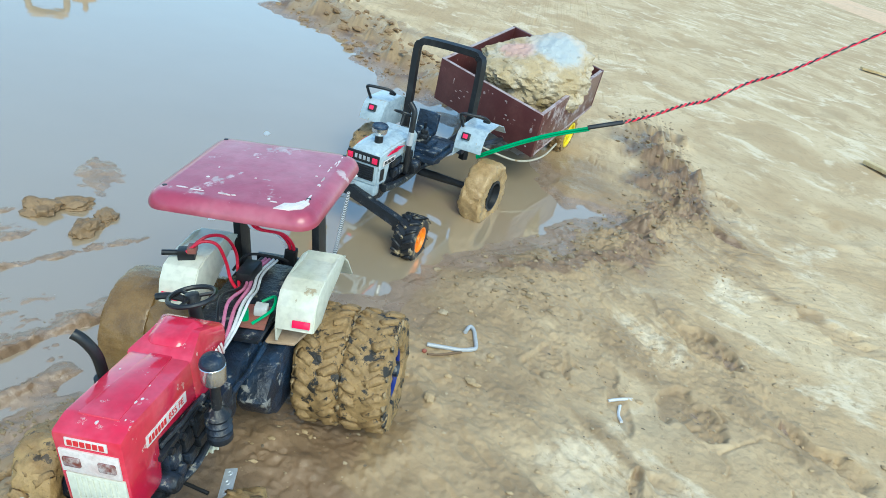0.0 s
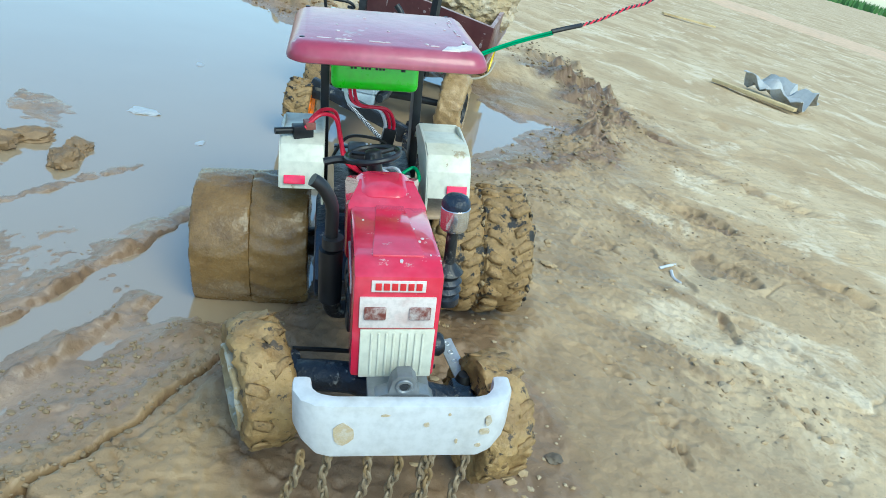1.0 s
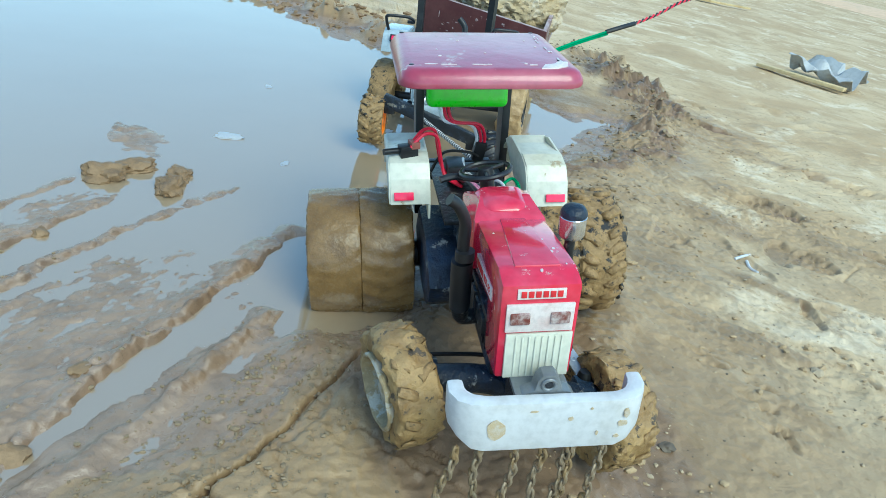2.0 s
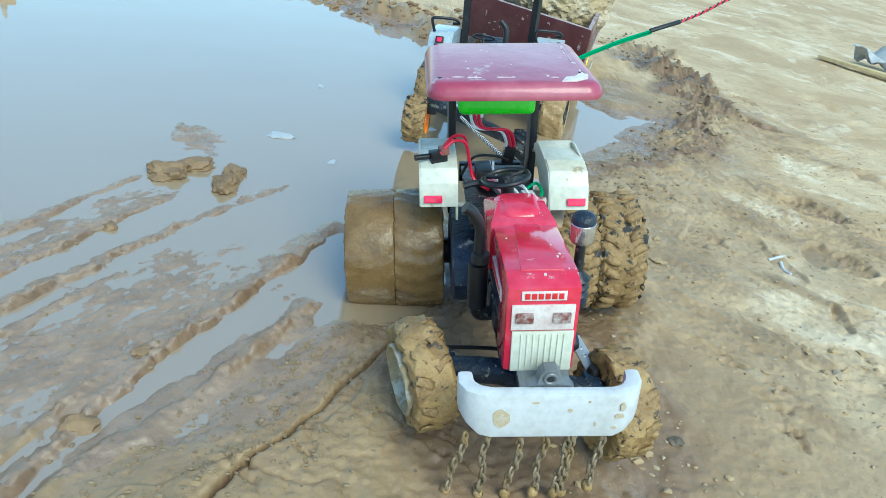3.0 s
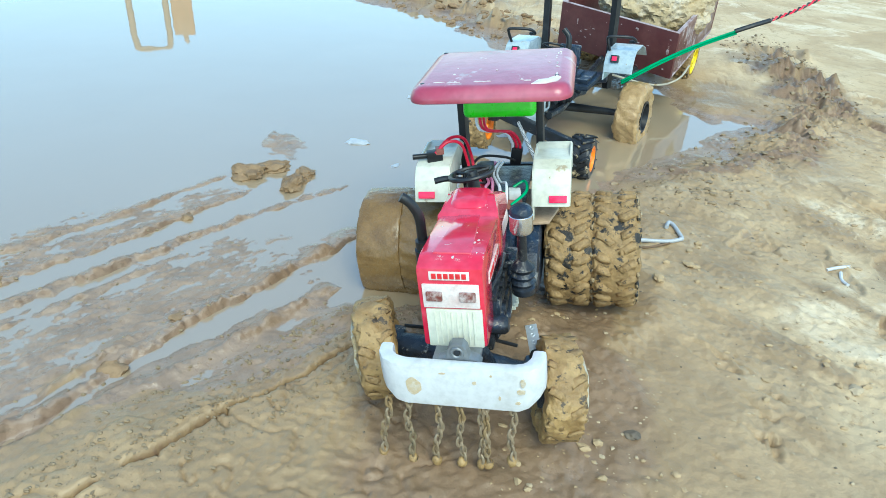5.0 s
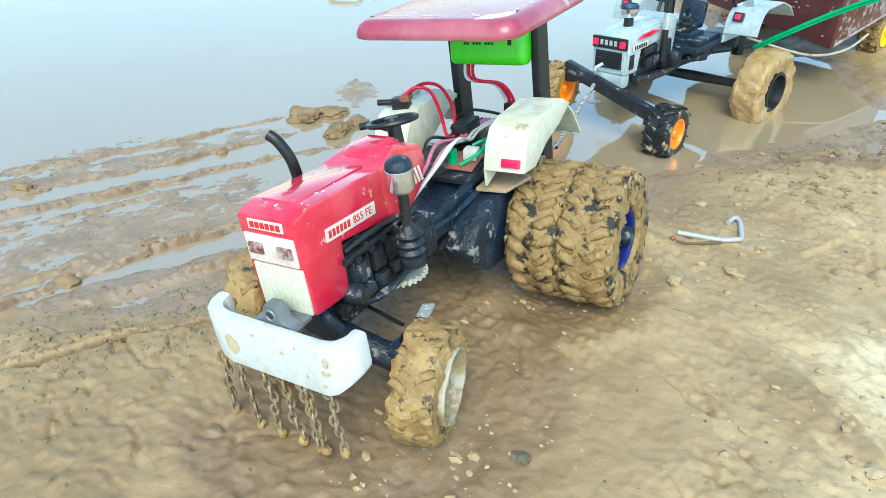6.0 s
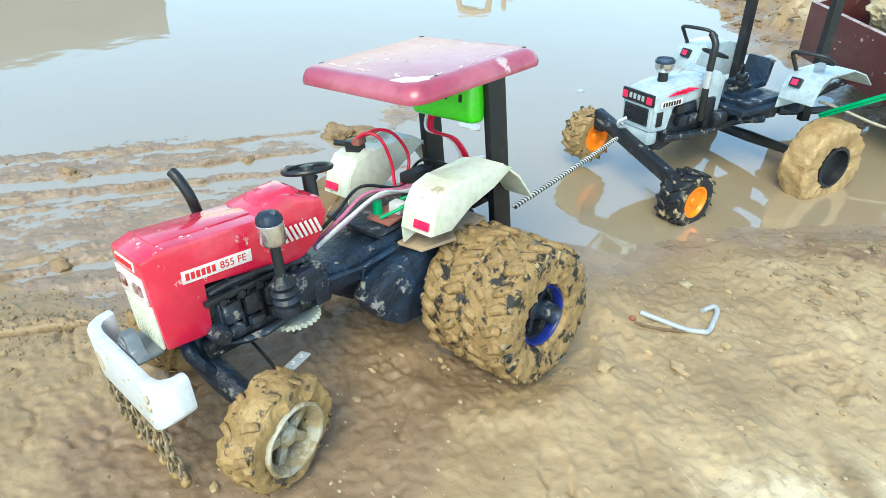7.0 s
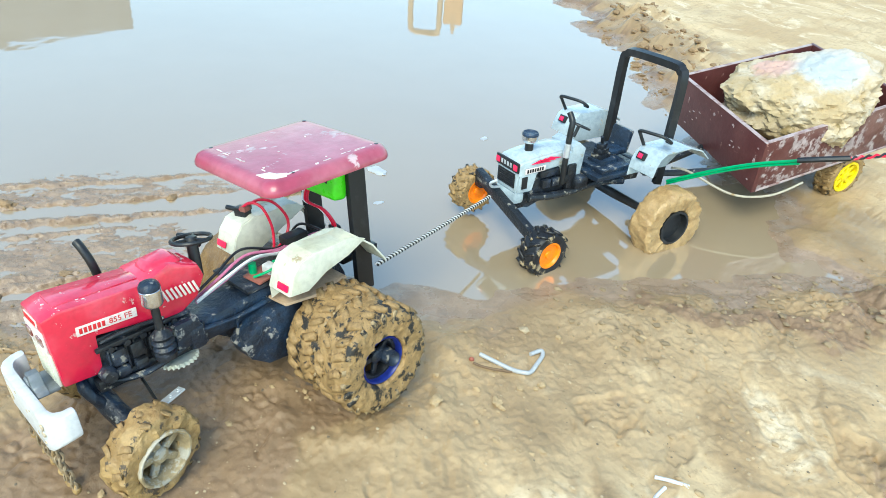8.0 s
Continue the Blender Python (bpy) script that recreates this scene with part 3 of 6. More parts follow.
def ground_material():
    m = bpy.data.materials.new("clay_mud")
    m.use_nodes = True
    nt = m.node_tree
    bs, link = nt.nodes["Principled BSDF"], nt.links.new
    geo = nt.nodes.new("ShaderNodeNewGeometry")
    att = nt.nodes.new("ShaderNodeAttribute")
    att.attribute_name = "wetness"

    def nz(scale, detail=5.0, rough=0.6, distort=0.0):
        n = nt.nodes.new("ShaderNodeTexNoise")
        n.inputs["Scale"].default_value, n.inputs["Detail"].default_value, n.inputs["Roughness"].default_value = scale, detail, rough
        n.inputs["Distortion"].default_value = distort
        link(geo.outputs["Position"], n.inputs["Vector"])
        return n.outputs[0]

    def rng(src, lo, hi, a=0.0, b=1.0):
        r = nt.nodes.new("ShaderNodeMapRange")
        r.interpolation_type = "SMOOTHSTEP"
        for key, v in (("From Min", lo), ("From Max", hi), ("To Min", a), ("To Max", b)):
            r.inputs[key].default_value = v
        link(src, r.inputs["Value"])
        return r.outputs["Result"]

    def mix(fac, a, b):
        n = nt.nodes.new("ShaderNodeMix")
        n.data_type = "RGBA"
        for socket, v in ((n.inputs[0], fac), (n.inputs[6], a), (n.inputs[7], b)):
            if isinstance(v, tuple):
                socket.default_value = (*v, 1.0)
            elif isinstance(v, float):
                socket.default_value = v
            else:
                link(v, socket)
        return n.outputs[2]

    sep = nt.nodes.new("ShaderNodeSeparateXYZ")
    link(geo.outputs["Position"], sep.inputs[0])
    dry = mix(rng(nz(5.0, 4.0, 0.55, 0.8), 0.36, 0.64), (0.565, 0.430, 0.260), (0.440, 0.310, 0.170))
    # palest dry clay, lightened further for the washed-out light on the far bank
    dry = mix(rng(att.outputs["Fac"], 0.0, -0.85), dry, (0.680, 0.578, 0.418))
    dry = mix(rng(nz(7.5, 7.0, 0.62, 1.2), 0.53, 0.64, 0.0, 0.75), dry, (0.70, 0.585, 0.41))
    dry = mix(rng(nz(13.0, 6.0, 0.68, 1.8), 0.54, 0.66, 0.0, 0.62), dry, (0.40, 0.285, 0.160))
    dry = mix(rng(nz(5.5, 7.0, 0.72, 2.2), 0.53, 0.63, 0.0, 0.55), dry, (0.37, 0.265, 0.150))
    dry = mix(rng(nz(60.0, 4.0, 0.7), 0.55, 0.75), dry, (0.37, 0.27, 0.155))
    damp = mix(rng(nz(11.0, 4.0), 0.35, 0.65), (0.360, 0.248, 0.132), (0.275, 0.186, 0.098))
    damp = mix(rng(nz(45.0, 5.0, 0.7), 0.5, 0.75, 0.0, 0.7), damp, (0.240, 0.162, 0.083))
    dry = mix(rng(nz(130.0, 6.0, 0.75), 0.58, 0.72, 0.0, 0.6), dry, (0.25, 0.178, 0.10))
    dry = mix(rng(nz(42.0, 7.0, 0.78, 1.0), 0.63, 0.70, 0.0, 0.7), dry, (0.20, 0.138, 0.075))
    dry = mix(rng(nz(24.0, 6.0, 0.75, 1.5), 0.57, 0.66, 0.0, 0.7), dry, (0.36, 0.25, 0.135))
    damp = mix(rng(nz(160.0, 5.0, 0.75), 0.60, 0.72, 0.0, 0.5), damp, (0.15, 0.098, 0.050))
    damp = mix(rng(nz(110.0, 4.0, 0.7, 1.0), 0.60, 0.72, 0.0, 0.5), damp, (0.36, 0.26, 0.15))
    wetness = rng(att.outputs["Fac"], 0.1, 0.8)
    soaked = mix(rng(nz(26.0, 5.0, 0.7), 0.4, 0.65), (0.235, 0.150, 0.090), (0.165, 0.103, 0.060))
    soaked = mix(rng(nz(140.0, 5.0, 0.75), 0.55, 0.70, 0.0, 0.6), soaked, (0.10, 0.064, 0.034))
    damp = mix(rng(att.outputs["Fac"], 0.76, 0.97), damp, soaked)
    col = mix(wetness, dry, damp)

    def blend(fac, a, b_):
        n = nt.nodes.new("ShaderNodeMix")
        n.data_type = "FLOAT"
        for socket, v in ((n.inputs[0], fac), (n.inputs[2], a), (n.inputs[3], b_)):
            if isinstance(v, float):
                socket.default_value = v
            else:
                link(v, socket)
        return n.outputs[0]

    # a film of water lies on the low mud beside the pond
    film = nt.nodes.new("ShaderNodeMath")
    film.operation = "MULTIPLY"
    link(rng(att.outputs["Fac"], 0.70, 0.97), film.inputs[0])
    link(rng(sep.outputs["Z"], 0.0032, 0.0070, 1.0, 0.0), film.inputs[1])
    nrm = nt.nodes.new("ShaderNodeSeparateXYZ")
    link(geo.outputs["Normal"], nrm.inputs[0])
    drain = nt.nodes.new("ShaderNodeMath")
    drain.operation = "MULTIPLY"
    link(film.outputs[0], drain.inputs[0])
    link(rng(nrm.outputs["Z"], 0.72, 0.90), drain.inputs[1])
    film = drain
    silt = mix(rng(nz(35.0, 5.0, 0.7), 0.4, 0.65), (0.300, 0.208, 0.136), (0.235, 0.160, 0.102))
    link(mix(film.outputs[0], col, silt), bs.inputs["Base Color"])
    moist = blend(wetness, 0.86, rng(nz(22.0, 3.0), 0.35, 0.65, 0.30, 0.48))
    link(blend(film.outputs[0], moist, rng(nz(30.0, 4.0), 0.35, 0.65, 0.20, 0.42)), bs.inputs["Roughness"])
    link(blend(film.outputs[0], 1.40, 1.68), bs.inputs["IOR"])
    b1, b2 = nt.nodes.new("ShaderNodeBump"), nt.nodes.new("ShaderNodeBump")
    b1.inputs["Strength"].default_value, b1.inputs["Distance"].default_value = 0.75, 0.011
    b2.inputs["Strength"].default_value, b2.inputs["Distance"].default_value = 0.5, 0.0025
    link(rng(att.outputs["Fac"], 0.3, 0.9, 0.35, 0.13), b1.inputs["Strength"])
    link(rng(att.outputs["Fac"], 0.3, 0.9, 0.34, 0.34), b2.inputs["Strength"])
    link(nz(40.0, 8.0, 0.63, 0.1), b1.inputs["Height"])
    link(nz(300.0, 5.0, 0.7), b2.inputs["Height"])
    link(b1.outputs[0], b2.inputs["Normal"])
    link(b2.outputs[0], bs.inputs["Normal"])
    return m


def water_material():
    m = bpy.data.materials.new("muddy_water")
    m.use_nodes = True
    nt = m.node_tree
    bs, link = nt.nodes["Principled BSDF"], nt.links.new
    geo = nt.nodes.new("ShaderNodeNewGeometry")
    n = nt.nodes.new("ShaderNodeTexNoise")
    n.inputs["Scale"].default_value, n.inputs["Detail"].default_value = 4.0, 3.0
    link(geo.outputs["Position"], n.inputs["Vector"])
    mx = nt.nodes.new("ShaderNodeMix")
    mx.data_type = "RGBA"
    mx.inputs[6].default_value, mx.inputs[7].default_value = (0.36, 0.275, 0.175, 1), (0.31, 0.23, 0.14, 1)
    link(n.outputs[0], mx.inputs[0])
    link(mx.outputs[2], bs.inputs["Base Color"])
    bs.inputs["Roughness"].default_value, bs.inputs["IOR"].default_value = 0.03, 3.0
    w = nt.nodes.new("ShaderNodeTexNoise")
    w.inputs["Scale"].default_value, w.inputs["Detail"].default_value = 14.0, 2.0
    link(geo.outputs["Position"], w.inputs["Vector"])
    b = nt.nodes.new("ShaderNodeBump")
    b.inputs["Strength"].default_value, b.inputs["Distance"].default_value = 0.10, 0.004
    link(w.outputs[0], b.inputs["Height"])
    link(b.outputs[0], bs.inputs["Normal"])
    return m


# ---- ground and water ----
XS = axis_steps(-600, 600, 0.0016, -0.56, 0.36, 1.07)
YS = axis_steps(-600, 900, 0.0016, 0.16, 0.98, 1.05)
GX, GY = np.meshgrid(XS, YS)
HEIGHT, WET = ground_height(GX, GY)
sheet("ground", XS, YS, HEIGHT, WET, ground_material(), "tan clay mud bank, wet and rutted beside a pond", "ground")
WX, WY = axis_steps(-600, 600, 0.05, -1.5, 0.45, 1.3), axis_steps(-600, 900, 0.05, -0.1, 1.6, 1.3)
sheet("water", WX, WY, np.full((len(WY), len(WX)), WATER_Z), None, water_material(), "shallow muddy pond water reflecting a pale sky", "water")


def ground_z(x, y):
    return float(ground_height(np.array([x]), np.array([y]))[0][0])


# ---- wheels ----
def tyre_profile(r, w, hub, square=False):
    """(radius, x) pairs of a fat toy tyre, from the inner bead round to the outer one."""
    h = w / 2
    if square:
        return [(hub, -h * 0.80), (hub * 1.08, -h * 0.95), (r * 0.80, -h), (r * 0.95, -h), (r * 0.985, -h * 0.955), (r, -h * 0.80), (r * 1.004, 0.0),
                (r, h * 0.80), (r * 0.985, h * 0.955), (r * 0.95, h), (r * 0.80, h), (hub * 1.08, h * 0.95), (hub, h * 0.80), (hub * 0.94, h * 0.2), (hub * 0.94, -h * 0.2)]
    return [(hub, -h * 0.80), (hub * 1.08, -h * 0.95), (r * 0.80, -h), (r * 0.92, -h * 0.96), (r * 0.98, -h * 0.80), (r, -h * 0.45), (r * 1.005, 0.0),
            (r, h * 0.45), (r * 0.98, h * 0.80), (r * 0.92, h * 0.96), (r * 0.80, h), (hub * 1.08, h * 0.95), (hub, h * 0.80), (hub * 0.94, h * 0.2), (hub * 0.94, -h * 0.2)]


def tyre_mesh(r, w, hub, seg=56, mud=0.0, seed=0.0, chevrons=0.0):
    prof = tyre_profile(r, w, hub, chevrons > 0)
    dense = []
    for a, c in zip(prof, prof[1:]):
        for k in range(2):
            dense.append((a[0] + (c[0] - a[0]) * k / 2, a[1] + (c[1] - a[1]) * k / 2))
    dense.append(prof[-1])
    b = lathe(dense + [dense[0]], seg, caps=False)
    bmesh.ops.remove_doubles(b, verts=b.verts[:], dist=1e-6)
    if chevrons > 0:
        for v in b.verts:
            q = math.hypot(v.co.y, v.co.z)
            if q > r * 0.9:
                k = 1 + chevrons / r * math.sin(24 * math.atan2(v.co.z, v.co.y) + 260 * abs(v.co.x))
                v.co.y, v.co.z = v.co.y * k, v.co.z * k
    if mud > 0:
        roughen(b, mud, 90, seed)
        roughen(b, mud * 0.5, 260, seed + 3)
    return b


LUGS = {}


def lugs(wheel, name, r, w, count, size, material, seed=0, slant=32, jitter=0.15):
    """Tread blocks in two slanting rows round a tyre, each a piece of its own standing proud of it."""
    rng = random.Random(seed)
    key = (size, material.name)
    if key not in LUGS:
        LUGS[key] = []
        for k in range(4):
            c = bmesh.new()
            bmesh.ops.create_cube(c, size=1.0)
            bmesh.ops.subdivide_edges(c, edges=c.edges[:], cuts=1, use_grid_fill=True)
            for v in c.verts:
                v.co = Vector([q * s * (0.84 if max(abs(v.co.x), abs(v.co.y), abs(v.co.z)) > 0.49 and sum(abs(e) > 0.4 for e in v.co) == 3 else 1.0) for q, s in zip(v.co, size)])
                if v.co.z > 0:
                    v.co.x *= 0.86
                    v.co.y *= 0.76
                v.co += Vector([rng.uniform(-0.15, 0.15) * q for q in size])
            me = bpy.data.meshes.new(name)
            c.to_mesh(me)
            c.free()
            me.materials.append(material)
            me.polygons.foreach_set("use_smooth", [True] * len(me.polygons))
            LUGS[key].append(me)
    for i in range(count):
        for side in (-1, 1):
            a = 2 * math.pi * (i + (0.5 if side > 0 else 0.0)) / count + rng.uniform(-jitter, jitter) / count
            ob = new(name, rng.choice(LUGS[key]))
            ob.parent = wheel
            ob.matrix_basis = pose(0, 0, 0, math.degrees(a)) @ pose(side * w * 0.25, 0, r + size[2] * rng.uniform(-0.05, 0.12), 0, 0, side * slant)


def spoked_rim(r, w, spokes, bm=None):
    """A rim with a dished face, spokes and a hub cap on the +x side."""
    b = lathe([(r, -w / 2), (r, w / 2), (r * 0.86, w / 2), (r * 0.82, w * 0.25), (r * 0.82, -w / 2)], 32, bm=bm, caps=False)
    lathe([(r * 0.30, -w * 0.3), (r * 0.30, w * 0.30), (r * 0.20, w * 0.42), (0.0, w * 0.42)], 20, bm=b)
    for i in range(spokes):
        c = bx((w * 0.35, r * 0.24, r * 0.66), (w * 0.05, 0, r * 0.54), 0.0006)
        bmesh.ops.transform(c, matrix=pose(0, 0, 0, 360 * i / spokes), verts=c.verts)
        join(b, c)
    return b


# ---- the red tractor ----
RED_AT = pose(-0.1152, 0.4394, 0.0370, -0.35, -8.3, -0.63)


def red_tractor():
    """A home-made red toy tractor; local origin at the middle of the rear axle, y towards its back."""
    t = thing("toy_tractor", RED_AT, "muddy red home-made toy tractor with maroon roof and dual rear wheels", "toy tractor")

    # bonnet: flat-sided, with a sloping front panel and a cut-out over the engine
    b = prism([(-0.2000, 0.0465), (-0.175, 0.0445), (-0.173, 0.0725), (-0.132, 0.0660), (-0.130, 0.0945), (-0.190, 0.1000), (-0.2010, 0.0970)], -0.0200, 0.0158, 0.0022)
    bonnet = part("bonnet", b, RED, t, "glossy red bonnet with paint chips")
    b = prism([(-0.0125, -0.190), (-0.008, -0.135), (0.005, -0.135), (0.0085, -0.190)], 0.0960, 0.0984, 0.0006, axis="z")
    bmesh.ops.rotate(b, cent=(0, -0.165, 0.100), matrix=Matrix.Rotation(radians(-5), 3, "X"), verts=b.verts)
    part("raised_panel", b, RED, bonnet)
    chips = random.Random(3)
    for i in range(16):
        x, y, q = chips.uniform(-0.016, 0.012), chips.uniform(-0.196, -0.136), chips.uniform(0.0004, 0.0011)
        z = 0.1000 - (y + 0.190) * 0.0917 if y > -0.190 else 0.0995
        if i % 3 == 0:
            x = chips.choice((-0.0185, 0.0142))
            z -= 0.0007
        part("chip", prism([(x + q * math.cos(k) * chips.uniform(0.6, 1), y + 1.5 * q * math.sin(k) * chips.uniform(0.6, 1)) for k in range(6)], z - 0.0008, z + 0.00015, 0.0, axis="z"), STICKER, bonnet)
    # cowl behind the bonnet
    b = prism([(-0.136, 0.066), (-0.120, 0.060), (-0.102, 0.070), (-0.094, 0.084), (-0.097, 0.094), (-0.116, 0.1005), (-0.138, 0.0950)], -0.0218, 0.0165, 0.003)
    for v in b.verts:
        if v.co.z > 0.0965:
            v.co.x *= 0.74
    part("cowl", b, RED, t)
    b = slab(-0.0035, -0.117, 0.0125, 0.013, 0.0065, ((0.0, 0.093), (0.0, 0.0990), (0.0022, 0.1010), (0.0050, 0.1020)))
    for v in b.verts:
        v.co.x = -0.0035 + (v.co.x + 0.0035) * (1.0 + 9.0 * (v.co.y + 0.117))
        v.co.z -= 0.10 * abs(v.co.y + 0.113)
    part("scoop", b, RED, t)
    b = bmesh.new()
    for i in range(8):
        bx((0.0008, 0.0016, 0.0095), (0.0168, -0.125 + i * 0.0032, 0.0805 - i * 0.0002), 0.0002, (18, 0, 0), b)
    part("vent_sticker", b, STICKER, t, "white barred vent sticker")
    # front panel
    b = bx((0.0305, 0.0012, 0.0145), (-0.0020, -0.2013, 0.0805), 0.0004, (0, 0, 0))
    panel = part("lamp_panel", b, STICKER, t, "white headlamp panel")
    for x in (-0.0110, 0.0070):
        b = bx((0.0090, 0.0022, 0.0060), (x, -0.2019, 0.0805), 0.0012)
        part("headlamp", b, LAMP_GLASS, panel, "small clear headlamp")
    b = bx((0.0305, 0.0016, 0.0245), (-0.0012, -0.2008, 0.0598), 0.0006)
    grille = part("grille", b, CREAM, t, "white ribbed radiator grille")
    for i in range(8):
        b = bx((0.0009, 0.0007, 0.0215), (-0.0117 + i * 0.0030, -0.2018, 0.0598), 0.0003)
        part("rib", b, CREAM, grille)
    b = bx((0.0215, 0.0006, 0.0050), (-0.0022, -0.2012, 0.0928), 0.0002, (-4, 0, 0))
    badge = part("front_badge", b, STICKER, t, "pale badge with red lettering bars")
    for i in range(6):
        part("bar", bx((0.0024, 0.0004, 0.0030), (-0.0102 + i * 0.0032, -0.2017, 0.0928), 0.0001, (-4, 0, 0)), RED_INK, badge)
    # side stickers with the model number; the maker's word is plain bars
    for side in (1, -1):
        x = 0.0160 if side > 0 else -0.0202
        b = bx((0.0006, 0.0385, 0.0068), (x, -0.1645, 0.0797), 0.0002, (-4.5, 0, 0))
        s = part("side_sticker", b, STICKER, t, "white sticker with red model number")
        for i in range(6):
            part("bar", bx((0.0004, 0.0020, 0.0038), (x + side * 0.0003, -0.1645 - side * (0.0164 - i * 0.0028), 0.0797 + side * 0.079 * (0.0164 - i * 0.0028)), 0.0001, (-4.5, 0, 0)), RED_INK, s)
        lettering("855 FE", 0.0055, RED_INK, s, pose(x + side * 0.0004, -0.1645 + side * 0.0085, 0.0797 - side * 0.0007) @ pose(0, 0, 0, 90, 0, 90 if side > 0 else -90) @ pose(0, 0, 0, 0, 0, -4.5 if side > 0 else 4.5))

    # engine under the bonnet
    b = bx((0.030, 0.060, 0.034), (-0.001, -0.146, 0.053), 0.003)
    for i in range(4):
        bx((0.007, 0.010, 0.012), (0.0155, -0.164 + i * 0.0125, 0.052), 0.002, bm=b)
        bx((0.006, 0.009, 0.007), (0.0175, -0.164 + i * 0.0125, 0.041), 0.002, bm=b)
        bx((0.007, 0.010, 0.012), (-0.0175, -0.164 + i * 0.0125, 0.052), 0.002, bm=b)
    tube([(0.014, -0.172, 0.066), (0.018, -0.155, 0.069), (0.017, -0.130, 0.066)], 0.0016, bm=b)
    tube([(0.016, -0.176, 0.036), (0.020, -0.150, 0.033), (0.018, -0.118, 0.037)], 0.0022, bm=b)
    for i in range(9):
        bx((0.0362, 0.0016, 0.020), (-0.001, -0.170 + i * 0.0058, 0.0500), 0.0005, bm=b)
    for i in range(5):
        lathe([(0.0, 0.0), (0.0022, 0.0), (0.0022, 0.003), (0.0, 0.003)], 8, pose(0.0165, -0.168 + i * 0.011, 0.0605), b)
    bx((0.038, 0.066, 0.0035), (-0.001, -0.144, 0.0625), 0.001, bm=b)
    bx((0.034, 0.070, 0.010), (-0.001, -0.146, 0.0340), 0.003, bm=b)
    lathe([(0.0, 0.0), (0.0055, 0.0), (0.0055, 0.010), (0.004, 0.012), (0.0, 0.012)], 14, pose(0.012, -0.174, 0.044), b)
    roughen(b, 0.0006, 140)
    part("engine", b, BLACK_MUDDY, t, "black engine block with dried splashes")
    b = bx((0.017, 0.020, 0.022), (0.016, -0.118, 0.049), 0.004)
    bx((0.010, 0.012, 0.018), (0.020, -0.112, 0.043), 0.003, bm=b)
    roughen(b, 0.0005, 120, 2)
    part("pump", b, BLUE_BLACK, t)
    # gearbox tunnel, tapering back to the rear axle
    b = prism([(-0.120, 0.058), (-0.118, 0.030), (-0.075, 0.030), (-0.040, 0.022), (0.022, 0.004), (0.030, 0.030), (0.020, 0.055), (-0.060, 0.053), (-0.095, 0.050)], -0.017, 0.017, 0.006)
    for i in range(4):
        bx((0.0365, 0.0026, 0.018), (0, -0.104 + i * 0.026, 0.041 - i * 0.002), 0.001, bm=b)
    tube([(0.0185, -0.118, 0.046), (0.0200, -0.080, 0.042), (0.0195, -0.040, 0.044), (0.018, 0.000, 0.046)], 0.0020, 8, bm=b)
    roughen(b, 0.0008, 70, 4)
    part("gearbox", b, BLUE_BLACK, t, "blue-black gearbox housing with scuffs")
    b = prism([(-0.086, 0.022), (-0.080, 0.008), (-0.066, -0.003), (-0.044, -0.005), (-0.014, 0.000), (0.010, 0.018), (-0.010, 0.044), (-0.056, 0.042), (-0.072, 0.034)], 0.012, 0.034, 0.004)
    roughen(b, 0.0008, 80, 5)
    part("final_drive", b, BLUE_BLACK, t)
    b = prism([(-0.086, 0.022), (-0.080, 0.008), (-0.066, -0.003), (-0.044, -0.005), (-0.014, 0.000), (0.010, 0.018), (-0.010, 0.044), (-0.056, 0.042), (-0.072, 0.034)], -0.038, -0.016, 0.004)
    part("final_drive", b, BLUE_BLACK, t)
    part("rear_axle", lathe([(0.0, -0.105), (0.006, -0.105), (0.011, -0.03), (0.011, 0.03), (0.006, 0.105), (0.0, 0.095)], 20), BLACK_MUDDY, t)
    # white gear that shows under the engine
    b = prism([((0.0145 if i % 4 < 2 else 0.0128) * math.cos(i * math.pi / 48), (0.0145 if i % 4 < 2 else 0.0128) * math.sin(i * math.pi / 48)) for i in range(96)], -0.0015, 0.0015, 0.0)
    part("gear", b, CREAM, t, "white plastic gear", pose(0.010, -0.124, 0.0255, 0, 86, 20))

    # air cleaner: chrome cup with a dark dome on a stem over a ribbed bellows
    ac = part("air_cleaner", lathe([(0.0, 0.048), (0.0073, 0.048), (0.0073, 0.052), (0.0056, 0.053), (0.0077, 0.056), (0.0058, 0.058), (0.0077, 0.061), (0.0058, 0.063), (0.0076, 0.066), (0.0056, 0.068), (0.0029, 0.071), (0.0028, 0.092), (0.0, 0.092)], 24, UP), BLACK_MUDDY, t, m=pose(0.0296, -0.1383, -0.0040))
    part("cup", lathe([(0.0, 0.090), (0.0060, 0.090), (0.0071, 0.092), (0.0071, 0.1015), (0.0060, 0.1025), (0.0, 0.1025)], 28, UP), CHROME, ac, "chrome cup")
    part("cap", lathe([(0.0069, 0.1020), (0.0071, 0.1030), (0.0066, 0.105), (0.0053, 0.1068), (0.0030, 0.1078), (0.0, 0.1082)], 28, UP), BLUE_BLACK, ac, "blue-black domed cap")
    # exhaust on the other side
    b = tube([(-0.0285, -0.146, 0.050), (-0.0285, -0.147, 0.064), (-0.0285, -0.148, 0.079)], 0.0056, 18)
    ex = part("silencer", b, BLACK, t)
    part("exhaust_pipe", tube([(-0.0285, -0.148, 0.074), (-0.0285, -0.149, 0.088), (-0.0285, -0.151, 0.102), (-0.0325, -0.153, 0.1120), (-0.0370, -0.154, 0.1160)], 0.0030, 14, bm=lathe([(0.0, 0.0), (0.005, 0.0), (0.005, 0.005), (0.0, 0.005)], 16, pose(-0.0277, -0.150, 0.081) @ UP)), BLACK, t)
